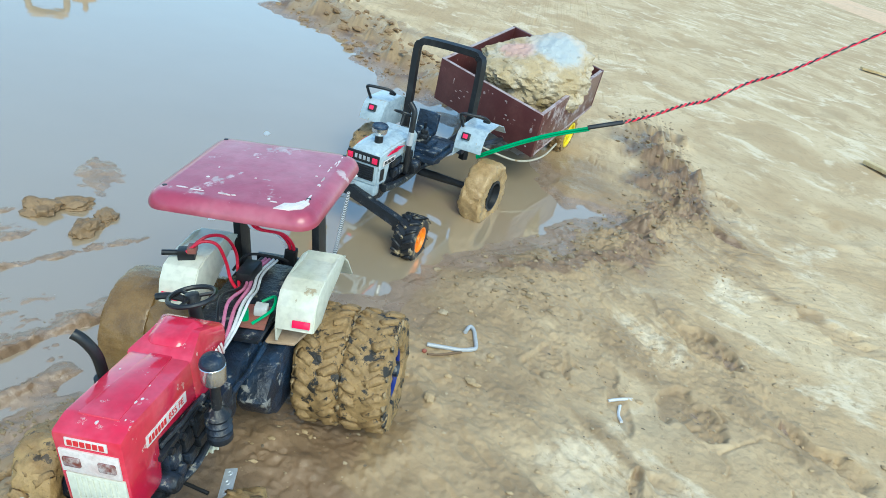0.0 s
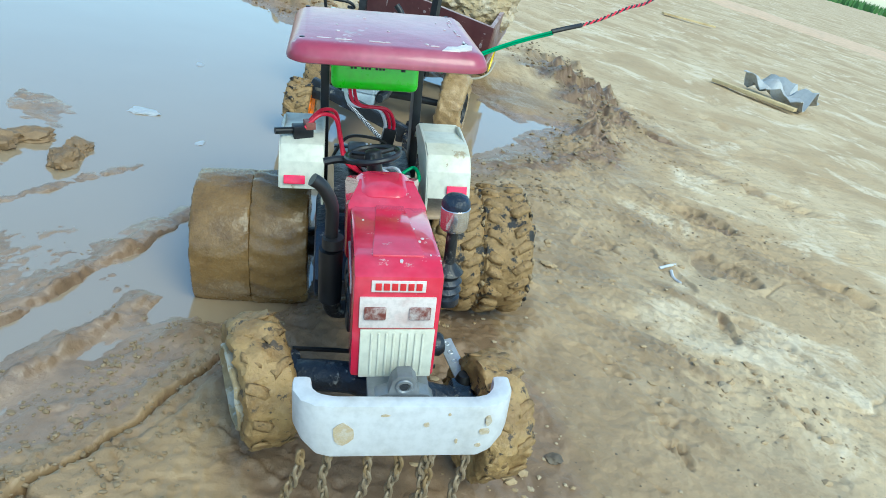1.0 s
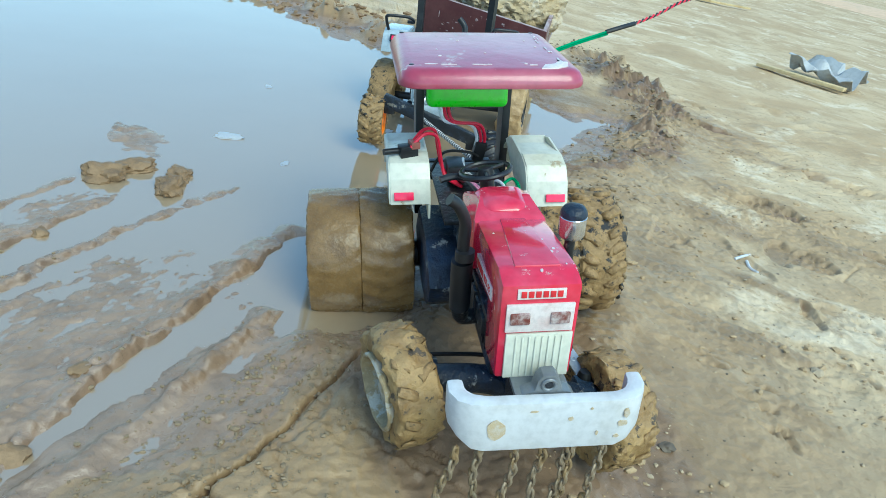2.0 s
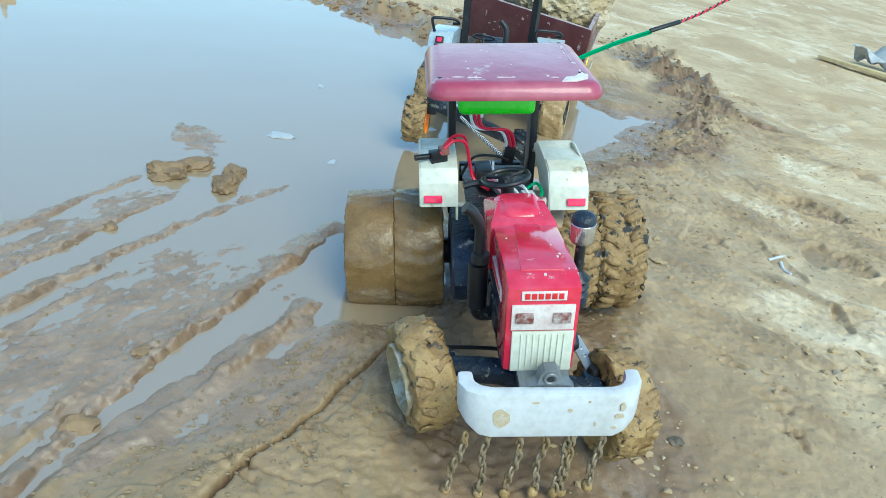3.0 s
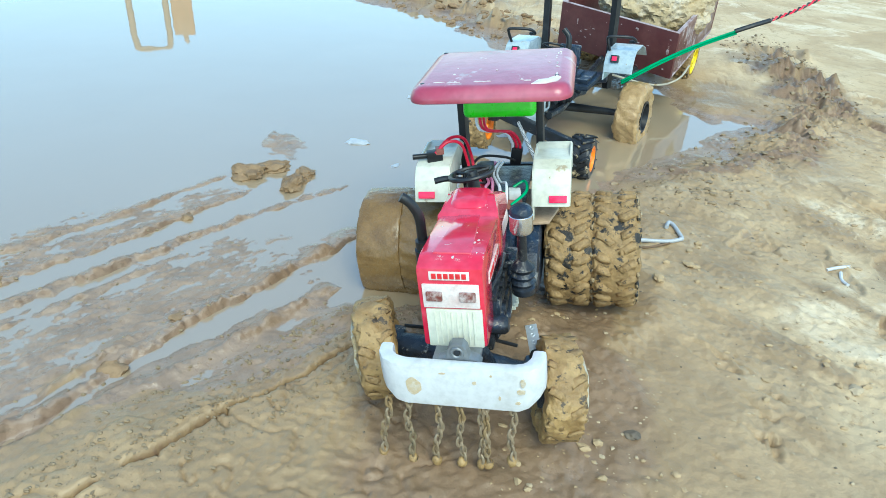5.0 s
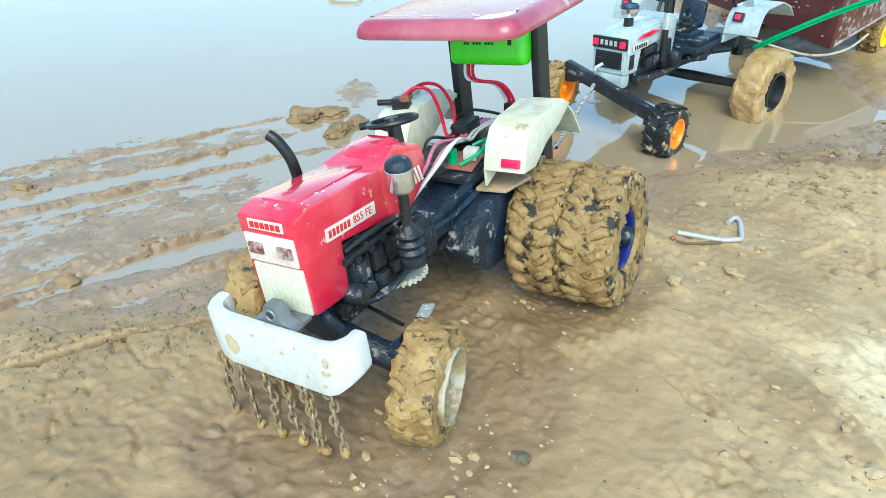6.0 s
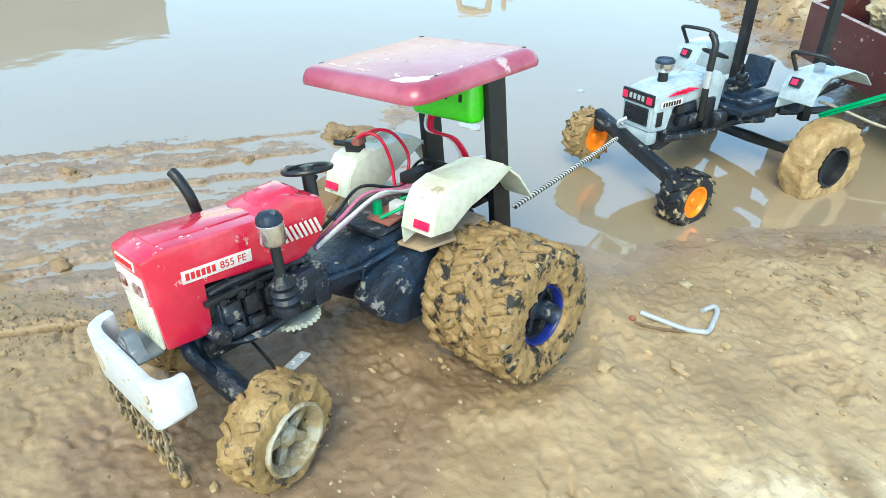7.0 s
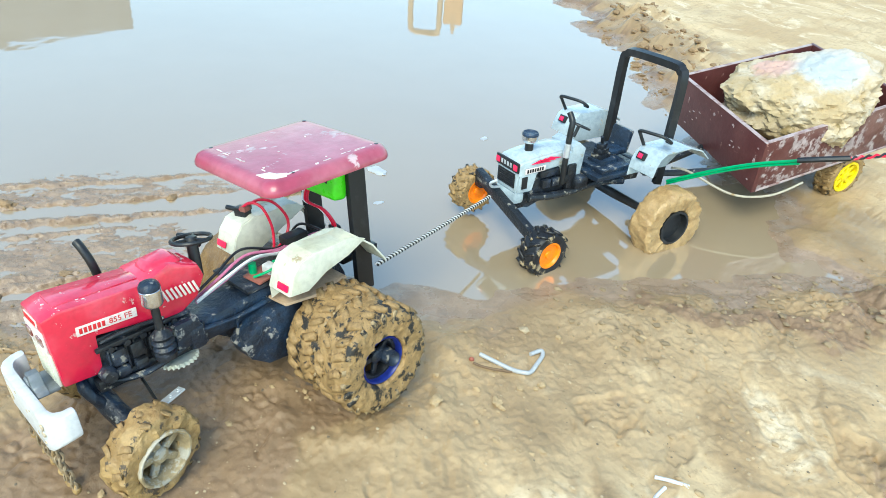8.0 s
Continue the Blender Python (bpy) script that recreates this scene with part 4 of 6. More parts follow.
    part("manifold", tube([(-0.0285, -0.146, 0.051), (-0.026, -0.142, 0.041), (-0.016, -0.140, 0.040)], 0.0045, 12), BLACK_MUDDY, t)

    # steering wheel
    n = Vector((-0.16, 0.10, 0.98)).normalized()
    c = Vector((-0.0075, -0.088, 0.1021))
    b = ring(c, 0.0140, 0.0016, n)
    q = n.to_track_quat("Z", "Y").to_matrix()
    for k in range(3):
        a = 2 * math.pi * k / 3 + 0.5
        tube([c, c + q @ Vector((0.0138 * math.cos(a), 0.0138 * math.sin(a), 0))], 0.0012, 6, 1, b)
    sw = part("steering_wheel", b, BLACK, t)
    part("steering_column", tube([c, c - n * 0.028], 0.0042, 12, 1, lathe([(0.0, -0.002), (0.005, -0.002), (0.004, 0.002), (0.0, 0.003)], 16, Matrix.Translation(c) @ q.to_4x4() @ UP)), BLACK, sw)
    part("control_lever", tube([(-0.010, -0.082, 0.094), (-0.024, -0.084, 0.097), (-0.033, -0.086, 0.096)], 0.0022, 8), BLACK, t)

    # deck with loose wiring and a circuit board
    b = bx((0.050, 0.096, 0.003), (-0.002, -0.020, 0.0585), 0.0006)
    part("deck", b, BLACK_MUDDY, t)
    part("floor_board", prism([(0.020, -0.050), (0.040, -0.048), (0.047, -0.022), (0.042, 0.010), (0.020, 0.010)], 0.0445, 0.0470, 0.0005, axis="z"), WOOD, t, "bare plywood footplate")
    board = part("circuit_board", bx((0.018, 0.026, 0.0015), (0.012, -0.046, 0.0625), 0.0003, (0, 6, 10)), COPPER_BOARD, t, "small reddish circuit board")
    part("connector", bx((0.009, 0.008, 0.007), (0.015, -0.042, 0.0665), 0.001, (0, 6, 10)), WHITE, board, "white plug socket")
    part("capacitor", lathe([(0.0, 0.0), (0.0032, 0.0), (0.0032, 0.009), (0.0, 0.009)], 16, pose(0.007, -0.052, 0.063) @ UP), WIRE_GREEN, board)
    b = bx((0.012, 0.022, 0.012), (-0.012, 0.000, 0.066), 0.002)
    part("motor_box", b, BLACK, t)
    for k, (material, off, r) in enumerate(((WIRE_PINK, 0.0, 0.0013), (WIRE_WHITE, 0.0035, 0.0012), (WIRE_PINK, -0.003, 0.0012), (WIRE_WHITE, 0.0065, 0.0010), (BLACK, -0.006, 0.0011))):
        part("wire", tube([(0.004 + off * 0.5, -0.100, 0.058 + k * 0.001), (0.006 + off, -0.078, 0.066 + abs(off)), (0.000 + off * 1.6, -0.050, 0.070 + abs(off) * 1.2), (-0.004 + off, -0.020, 0.066), (-0.010 + off, 0.004, 0.064), (-0.008 + off, 0.028, 0.063)], r, 8), material, t)
    part("wire", tube([(0.014, -0.038, 0.070), (0.022, -0.034, 0.073), (0.024, -0.046, 0.070), (0.014, -0.056, 0.064)], 0.0011, 8), WIRE_GREEN, t)

    # mudguards: a bent strip with an inner plate and a red reflector
    for side in (1, -1):
        x0, x1 = (0.029, 0.055) if side > 0 else (-0.059, -0.034)
        outline = [(-0.053, 0.057), (-0.047, 0.072), (-0.040, 0.0805), (-0.028, 0.0835), (0.004, 0.0795), (0.014, 0.0815), (0.030, 0.068), (0.043, 0.049)]
        gy = 0.0 if side > 0 else 0.0075
        b = strip(outline, x0, x1, 0.0016)
        bmesh.ops.translate(b, vec=(0, gy, 0.0042), verts=b.verts)
        guard = part("mudguard", b, CREAM, t, "cream plastic mudguard with mud specks")
        ix = x0 if side > 0 else x1
        part("inner_plate", prism([(-0.052, 0.057), (-0.047, 0.071), (-0.040, 0.0795), (-0.028, 0.0825), (0.004, 0.0835), (0.014, 0.0805), (0.022, 0.076), (0.000, 0.066), (-0.030, 0.052), (-0.052, 0.046)], ix - 0.0008, ix + 0.0008, 0.0003), CREAM, guard, m=pose(0, gy, 0.0042))
        ox = x1 if side > 0 else x0
        part("side_plate", prism([(-0.052, 0.057), (-0.047, 0.0715), (-0.040, 0.0795), (-0.028, 0.0825), (0.004, 0.0835), (0.014, 0.0805), (0.022, 0.0765), (0.004, 0.0690), (-0.018, 0.064), (-0.036, 0.055)], ox - 0.0009, ox + 0.0007, 0.0003), CREAM, guard, m=pose(0, gy, 0.0042))
        rx = x1 - 0.008 if side > 0 else x0 + 0.0085
        part("reflector", bx((0.0125, 0.0012, 0.0052), (rx, -0.0523, 0.0625), 0.0004, (-19, 0, 0)), REFLECTOR, guard, "red reflector strip", pose(0, gy, 0.0042))
    # toggle switch on one mudguard
    sx = part("toggle_switch", bx((0.012, 0.008, 0.008), (-0.050, -0.026, 0.0885), 0.0008, (0, 0, 15)), BLACK, t, m=pose(0.0035, 0.003, 0.0010))
    part("toggle", tube([(-0.055, -0.027, 0.089), (-0.066, -0.031, 0.0895)], 0.0021, 10, 1), BLACK, sx)
    part("terminal_block", bx((0.006, 0.0085, 0.0045), (-0.046, -0.025, 0.0925), 0.0005, (0, 0, 15)), COPPER_BOARD, sx)
    for off in (0.0, 0.004):
        part("wire", tube([(-0.045, -0.026 + off, 0.0925), (-0.036, -0.021 + off * 2, 0.0995), (-0.027, -0.016 + off * 3, 0.0960), (-0.0235, -0.012 + off * 4, 0.080), (-0.020, -0.014 + off * 3, 0.067), (-0.010, -0.022, 0.0625)], 0.0012, 8), WIRE_RED, t)

    # posts, battery pack and roof
    for x in (0.029, -0.034):
        part("post", bx((0.0058, 0.017, 0.122), (x, 0.038, 0.078), 0.0008), BLACK, t, "black flat roof post")
    b = bx((0.0575, 0.0145, 0.0360), (-0.0015, 0.0265, 0.1215), 0.0055, (-10, 0, 0), seg=4)
    pack = part("battery_pack", b, PACK, t, "bright green shrink-wrapped battery pack")
    for row, (z, n_, w) in enumerate(((0.1185, 7, 0.0026), (0.1150, 10, 0.0023))):
        for i in range(n_):
            if i in (2, 6):
                continue
            part("bar", bx((w * 0.72, 0.0004, 0.0015), (-0.018 + i * w + row * 0.001, 0.0190 + (z - 0.117) * 0.176, z + 0.004), 0.0001, (-10, 0, 0)), INK, pack)
    part("bar", bx((0.0028, 0.0004, 0.0050), (0.0165, 0.0188, 0.1205), 0.0001, (-10, 0, 0)), INK, pack)
    for off, material in ((0.0, WIRE_RED), (0.003, WIRE_RED), (-0.003, WIRE_WHITE)):
        part("wire", tube([(-0.018 + off, 0.024, 0.105), (-0.014 + off, 0.018, 0.095), (0.004 + off, 0.020, 0.092), (0.010 + off, 0.024, 0.082), (0.010 + off, 0.026, 0.074)], 0.0012, 8), material, t)
    part("plug", bx((0.009, 0.007, 0.015), (0.010, 0.027, 0.0695), 0.0012, (8, 10, 0)), BLACK, t)
    part("wire", tube([(-0.028, 0.006, 0.062), (-0.018, 0.012, 0.074), (0.000, 0.020, 0.071), (0.009, 0.024, 0.066)], 0.0011, 8), BLACK, t)
    # roof: a thick board with rounded corners and chamfered edges
    b = slab(0.0015, 0.0, 0.0562, 0.0565, 0.013, ((0.0030, 0.1385), (0.0004, 0.1395), (0.0, 0.1412), (0.0005, 0.1435), (0.0030, 0.1475), (0.0065, 0.1492), (0.0100, 0.1496)))
    roughen(b, 0.0004, 60, 3)
    roof = part("roof", b, ROOF, t, "faded maroon painted roof board with worn edges")
    b = prism([(0.030, -0.0492), (0.040, -0.0490), (0.0475, -0.0450), (0.0485, -0.0370), (0.0440, -0.0330), (0.0405, -0.0390), (0.0340, -0.0410)], 0.1484, 0.1499, 0.0002, axis="z")
    part("bare_patch", roughen(b, 0.0012, 300, 2), STICKER, roof, "patch where the paint has flaked to white")
    flakes = random.Random(5)
    for i in range(30):
        q = flakes.uniform(0, 1)
        x, y, long_x = (0.0005 + flakes.uniform(-0.045, 0.045), 0.004 - 0.056 + 0.0105 + flakes.uniform(0, 0.004), True) if i % 2 else (0.0005 + 0.0575 - 0.0105 - flakes.uniform(0, 0.004), 0.004 + flakes.uniform(-0.045, 0.045), False)
        if i % 5 == 0:
            x, y = flakes.uniform(-0.04, 0.04), flakes.uniform(-0.04, 0.045)
        a_, c_ = flakes.uniform(0.0012, 0.0050) * (1.0 if i % 5 else 0.4), flakes.uniform(0.0005, 0.0014)
        outline = [(x + (a_ if long_x else c_) * math.cos(k * 0.9) * flakes.uniform(0.6, 1), y + (c_ if long_x else a_) * math.sin(k * 0.9) * flakes.uniform(0.6, 1)) for k in range(7)]
        part("flake", prism(outline, 0.1484, 0.1499, 0.0, axis="z"), STICKER, roof)
    for x, y in ((0.046, -0.030), (-0.046, -0.040), (0.046, 0.048), (-0.046, 0.048)):
        part("screw", lathe([(0.0, 0.0), (0.0016, 0.0), (0.0016, 0.0006), (0.0, 0.0008)], 12, pose(x, y, 0.1492) @ UP), BLACK, roof)

    # front bumper: one thick white board bent back at both ends
    out = [(-0.0430, -0.2050), (-0.0430, -0.2125), (-0.0395, -0.2185), (-0.0340, -0.2215), (-0.0270, -0.2225), (0.0330, -0.2225), (0.0400, -0.2210), (0.0450, -0.2175), (0.0480, -0.2120), (0.0480, -0.2040),
           (0.0405, -0.2040), (0.0400, -0.2100), (0.0370, -0.2140), (0.0320, -0.2155), (-0.0260, -0.2155), (-0.0320, -0.2140), (-0.0350, -0.2110), (-0.0352, -0.2050)]
    b = prism(out, 0.0222, 0.0500, 0.0022, axis="z")
    for v in b.verts:
        # the lower corners are sawn off, and the arms rise a little towards their ends
        over = max(0.0, abs(v.co.x - 0.0025) - 0.0340)
        if v.co.z < 0.035:
            v.co.z += 0.80 * over
        v.co.z += 0.10 * max(0.0, v.co.y + 0.2155) - 0.025 * (v.co.x - 0.003)
    bumper = part("bumper", b, BUMPER_WHITE, t, "thick white board bumper with mud marks")
    b = bx((0.026, 0.016, 0.003), (0.000, -0.209, 0.0465), 0.001)
    part("bumper_bracket", b, STEEL_MUDDY, bumper)
    b = prism([(-0.0130, 0.0465), (0.0130, 0.0465), (0.0105, 0.0490), (0.0062, 0.0505), (0.0052, 0.0560), (0.0030, 0.0590), (-0.0030, 0.0590), (-0.0052, 0.0560), (-0.0062, 0.0505), (-0.0105, 0.0490)], -0.2150, -0.2080, 0.0010, axis="y")
    ring((0.0, -0.2152, 0.0540), 0.0030, 0.0009, (0, 1, 0.1), 18, b)
    bmesh.ops.translate(b, vec=(0.0015, 0.0, 0.0), verts=b.verts)
    roughen(b, 0.0003, 200, 6)
    part("tow_clamp", b, STEEL_MUDDY, bumper, "grey metal clamp with a bolt")
    part("clamp_bolt", lathe([(0.0, -0.0030), (0.0018, -0.0030), (0.0022, 0.0), (0.0018, 0.0042), (0.0, 0.0042)], 14, pose(0.0015, -0.2125, 0.0540) @ pose(0, 0, 0, 0, 0, 90)), BLACK_MUDDY, bumper)

    marks = random.Random(12)
    for mx, mz, mw, mh in ((-0.0225, 0.0355, 0.0052, 0.0066), (0.0110, 0.0405, 0.0015, 0.0014), (0.0365, 0.0425, 0.0016, 0.0030), (0.0355, 0.0365, 0.0030, 0.0017), (0.0240, 0.0315, 0.0008, 0.0015), (0.0335, 0.0290, 0.0016, 0.0010), (-0.0060, 0.0455, 0.0022, 0.0006), (0.0200, 0.0460, 0.0008, 0.0008)):
        outline = [(mx + mw * math.cos(k * 0.524) * marks.uniform(0.7, 1), mz - 0.025 * (mx - 0.003) + mh * math.sin(k * 0.524) * marks.uniform(0.7, 1)) for k in range(12)]
        part("mud_mark", prism(outline, -0.22285, -0.2218, 0.0, axis="y"), SPLASH, bumper, "thin dried mud mark")
    # swinging front axle
    b = tube([(-0.056, -0.168, 0.022), (-0.022, -0.176, 0.026), (-0.002, -0.179, 0.022), (0.020, -0.176, 0.013), (0.040, -0.171, 0.004)], 0.0074, 12)
    bx((0.018, 0.016, 0.020), (-0.002, -0.179, 0.032), 0.003, bm=b)
    bx((0.012, 0.014, 0.016), (0.036, -0.171, 0.007), 0.003, (0, 14, 0), b)
    bx((0.012, 0.014, 0.016), (-0.048, -0.168, 0.024), 0.003, (0, 8, 0), b)
    tube([(0.002, -0.186, 0.042), (0.010, -0.188, 0.034), (0.013, -0.181, 0.020)], 0.004, 10, bm=b)
    roughen(b, 0.0006, 120, 7)
    part("front_axle", b, BLUE_BLACK, t)
    part("track_rod", tube([(-0.046, -0.153, 0.025), (-0.012, -0.149, 0.019), (0.026, -0.152, 0.012)], 0.0012, 8), BLACK, t)
    b = bx((0.0075, 0.034, 0.0014), (0, 0.015, 0), 0.0004)
    for q in (0.0285, 0.022, 0.0155):
        ring((0, q, 0.0007), 0.0013, 0.0004, (0, 0, 1), 14, b)
    bmesh.ops.transform(b, matrix=pose(0.0395, -0.1665, 0.0130, 6, -8, 11), verts=b.verts)
    part("steering_arm", b, STEEL, t, "bare metal steering arm")
    part("arm_bolt", lathe([(0.0, 0.0), (0.004, 0.0), (0.0042, 0.003), (0.003, 0.006), (0.0, 0.0065)], 14, pose(0.0385, -0.166, 0.0125) @ UP), BLACK, t)

    # front wheels, steered a little
    for x, y, z, seed, flip in ((0.0512, -0.171, -0.0040, 1, 1), (-0.0605, -0.165, 0.0158, 2, -1)):
        m = pose(x, y, z, 0, 6 if flip > 0 else -2, 13 if flip > 0 else 18)
        w = part("front_wheel", tyre_mesh(0.0318, 0.0235, 0.0178, 84, 0.0026, seed), MUD_DRY, t, "front wheel caked with drying mud", m)
        lugs(w, "lug", 0.0312, 0.0240, 12, (0.0100, 0.0046, 0.0012), LUG_MUDDY, seed, jitter=0.8)
        rim = part("rim", roughen(lathe([(0.0190, 0.009), (0.0205, 0.0122), (0.0208, 0.0138), (0.0200, 0.0148), (0.0188, 0.0146), (0.0172, 0.0105), (0.0162, 0.002), (0.0160, -0.006)], 40, caps=False), 0.0006, 160, seed), RIM_MUD, w, "cream dished rim full of mud", pose(0, 0, 0, 0, 0, 0 if flip > 0 else 180))
        for k in range(5):
            part("spoke", roughen(bx((0.0035, 0.0058, 0.0125), (0.0065, 0, 0.0108), 0.0012), 0.0004, 200, k), RIM_MUD, rim, m=pose(0, 0, 0, 72 * k + 10))
        part("hub", roughen(lathe([(0.0, 0.001), (0.0062, 0.001), (0.0062, 0.0085), (0.0045, 0.0105), (0.0, 0.0110)], 20), 0.0004, 200, seed), RIM_MUD, rim)
        part("inner_disc", lathe([(0.0180, -0.010), (0.012, -0.006), (0.0, -0.005)], 32, pose(0, 0, 0, 0, 0, 0 if flip > 0 else 180), caps=False), BLACK_MUDDY, w)

    # dual rear wheels
    R = 0.0462
    for k, (x, tilt) in enumerate(((0.0545, 0), (0.0885, 0))):
        w = part("rear_wheel", tyre_mesh(R - 0.0025, 0.0370, 0.0175 + 0.0030 * k, 84, 0.0021, 4 + k), TYRE_OUTER, t, "fat rear tyre caked with tan mud", pose(x, -0.009, 0.0030, 20 * k, 0, 0))
        lugs(w, "lug", R - 0.0028, 0.0345, 22, (0.0128, 0.0062, 0.0048), LUG_MUDDY, 11 + k, 30, 0.9)
        lugs(w, "shoulder_lug", R - 0.0092, 0.0655, 24, (0.0030, 0.0042, 0.0105), LUG_DARK, 13 + k, 8, 0.5)
        if k:
            rim = part("rim", lathe([(0.0200, 0.004), (0.0202, 0.0140), (0.0192, 0.0150), (0.0182, 0.0140), (0.0176, 0.0110), (0.0176, 0.004)], 40, caps=False), BLUE_RIM, w, "blue rim band")
            part("hub", spoked_rim(0.0178, 0.008, 5), BLACK_MUDDY, rim, "dark spoked hub", pose(0.005, 0, 0))
    for k, x in enumerate((-0.0610, -0.0968)):
        w = part("rear_wheel", tyre_mesh(R, 0.0366, 0.020, 160, 0.0007, 8 + k, chevrons=0.00022 if k else 0.0007), MUD_SLICK, t, "fat rear tyre under a smooth coat of wet mud", pose(x, 0, 0.0022, 33 * k, 0, 0))
        if k:
            part("rim", spoked_rim(0.0225, 0.012, 6), MUD_SLICK, w, m=pose(-0.010, 0, 0, 0, 0, 180))

    # muddy chains that hang from the bumper
    for k, (x, links, lean) in enumerate(((-0.0395, 9, -1), (-0.0285, 10, 1), (-0.0100, 10, 0), (0.0010, 10, 1), (0.0125, 10, 2), (0.0165, 10, 0), (0.0300, 9, 1))):
        b = bmesh.new()
        for i in range(links):
            p = Vector((x - 0.00068 * i + lean * 0.0004 * i + 0.0011 * math.sin(i * 0.9 + 2.1 * k), -0.2190 + 0.0004 * i + 0.0008 * math.sin(i * 1.3 + k), 0.0205 - i * 0.0047))
            pts = [p + (pose(0, 0, 0, 0, 0, 45 + 90 * i).to_3x3() @ Vector((0.0017 * math.cos(a), 0, 0.0034 * math.sin(a)))) for a in [2 * math.pi * q / 12 for q in range(12)]]
            tube(pts, 0.00085, 6, 1, b, closed=True)
        end = Vector((x - 0.00068 * links + lean * 0.0004 * links, -0.2190 + 0.0004 * links, 0.0205 - links * 0.0047))
        roughen(b, 0.0003, 300, k)
        chain = part("chain", b, CHAIN, t, "muddy steel chain")
        bb = bmesh.new()
        bmesh.ops.create_icosphere(bb, subdivisions=2, radius=0.0030, matrix=Matrix.Translation(end) @ Matrix.Diagonal((1, 1, 1.35, 1)))
        part("mud_lump", roughen(bb, 0.0007, 220, k), MUD_DRY, chain)
    # drawbar at the back
    part("drawbar", bx((0.012, 0.040, 0.006), (0.006, 0.050, 0.040), 0.001, bm=bx((0.05, 0.006, 0.016), (-0.002, 0.049, 0.046), 0.001)), BLACK_MUDDY, t)
    return t


red_tractor()


# ---- the pale blue tractor ----
BLUE_AT = pose(-0.1005, 0.719, 0.0050, 0, -4, -15.5)


def small_front_wheel(t, x, y, z, seed, flip):
    rubber, words = (RUBBER, "black wet rubber front tyre splashed with mud") if flip > 0 else (RUBBER_MUDDY, "front tyre caked with brown mud")
    w = part("front_wheel", tyre_mesh(0.0250, 0.026, 0.0140, 48, 0.0005, seed), rubber, t, words, pose(x, y, z, 12 * seed, 0, 3))
    lugs(w, "lug", 0.0250, 0.026, 14, (0.013, 0.0042, 0.0034), rubber, seed)
    rim = part("rim", lathe([(0.0142, 0.0105), (0.0152, 0.0125), (0.0135, 0.0125), (0.0120, 0.0095), (0.0050, 0.0095), (0.0042, 0.0115), (0.0, 0.0120)], 36, caps=False), ORANGE, w, "bright orange rim")
    part("back_rim", lathe([(0.0142, -0.0105), (0.0152, -0.0125), (0.0135, -0.0125), (0.0120, -0.0095), (0.0050, -0.0095), (0.0, -0.010)], 36, caps=False), ORANGE, w)
    return w


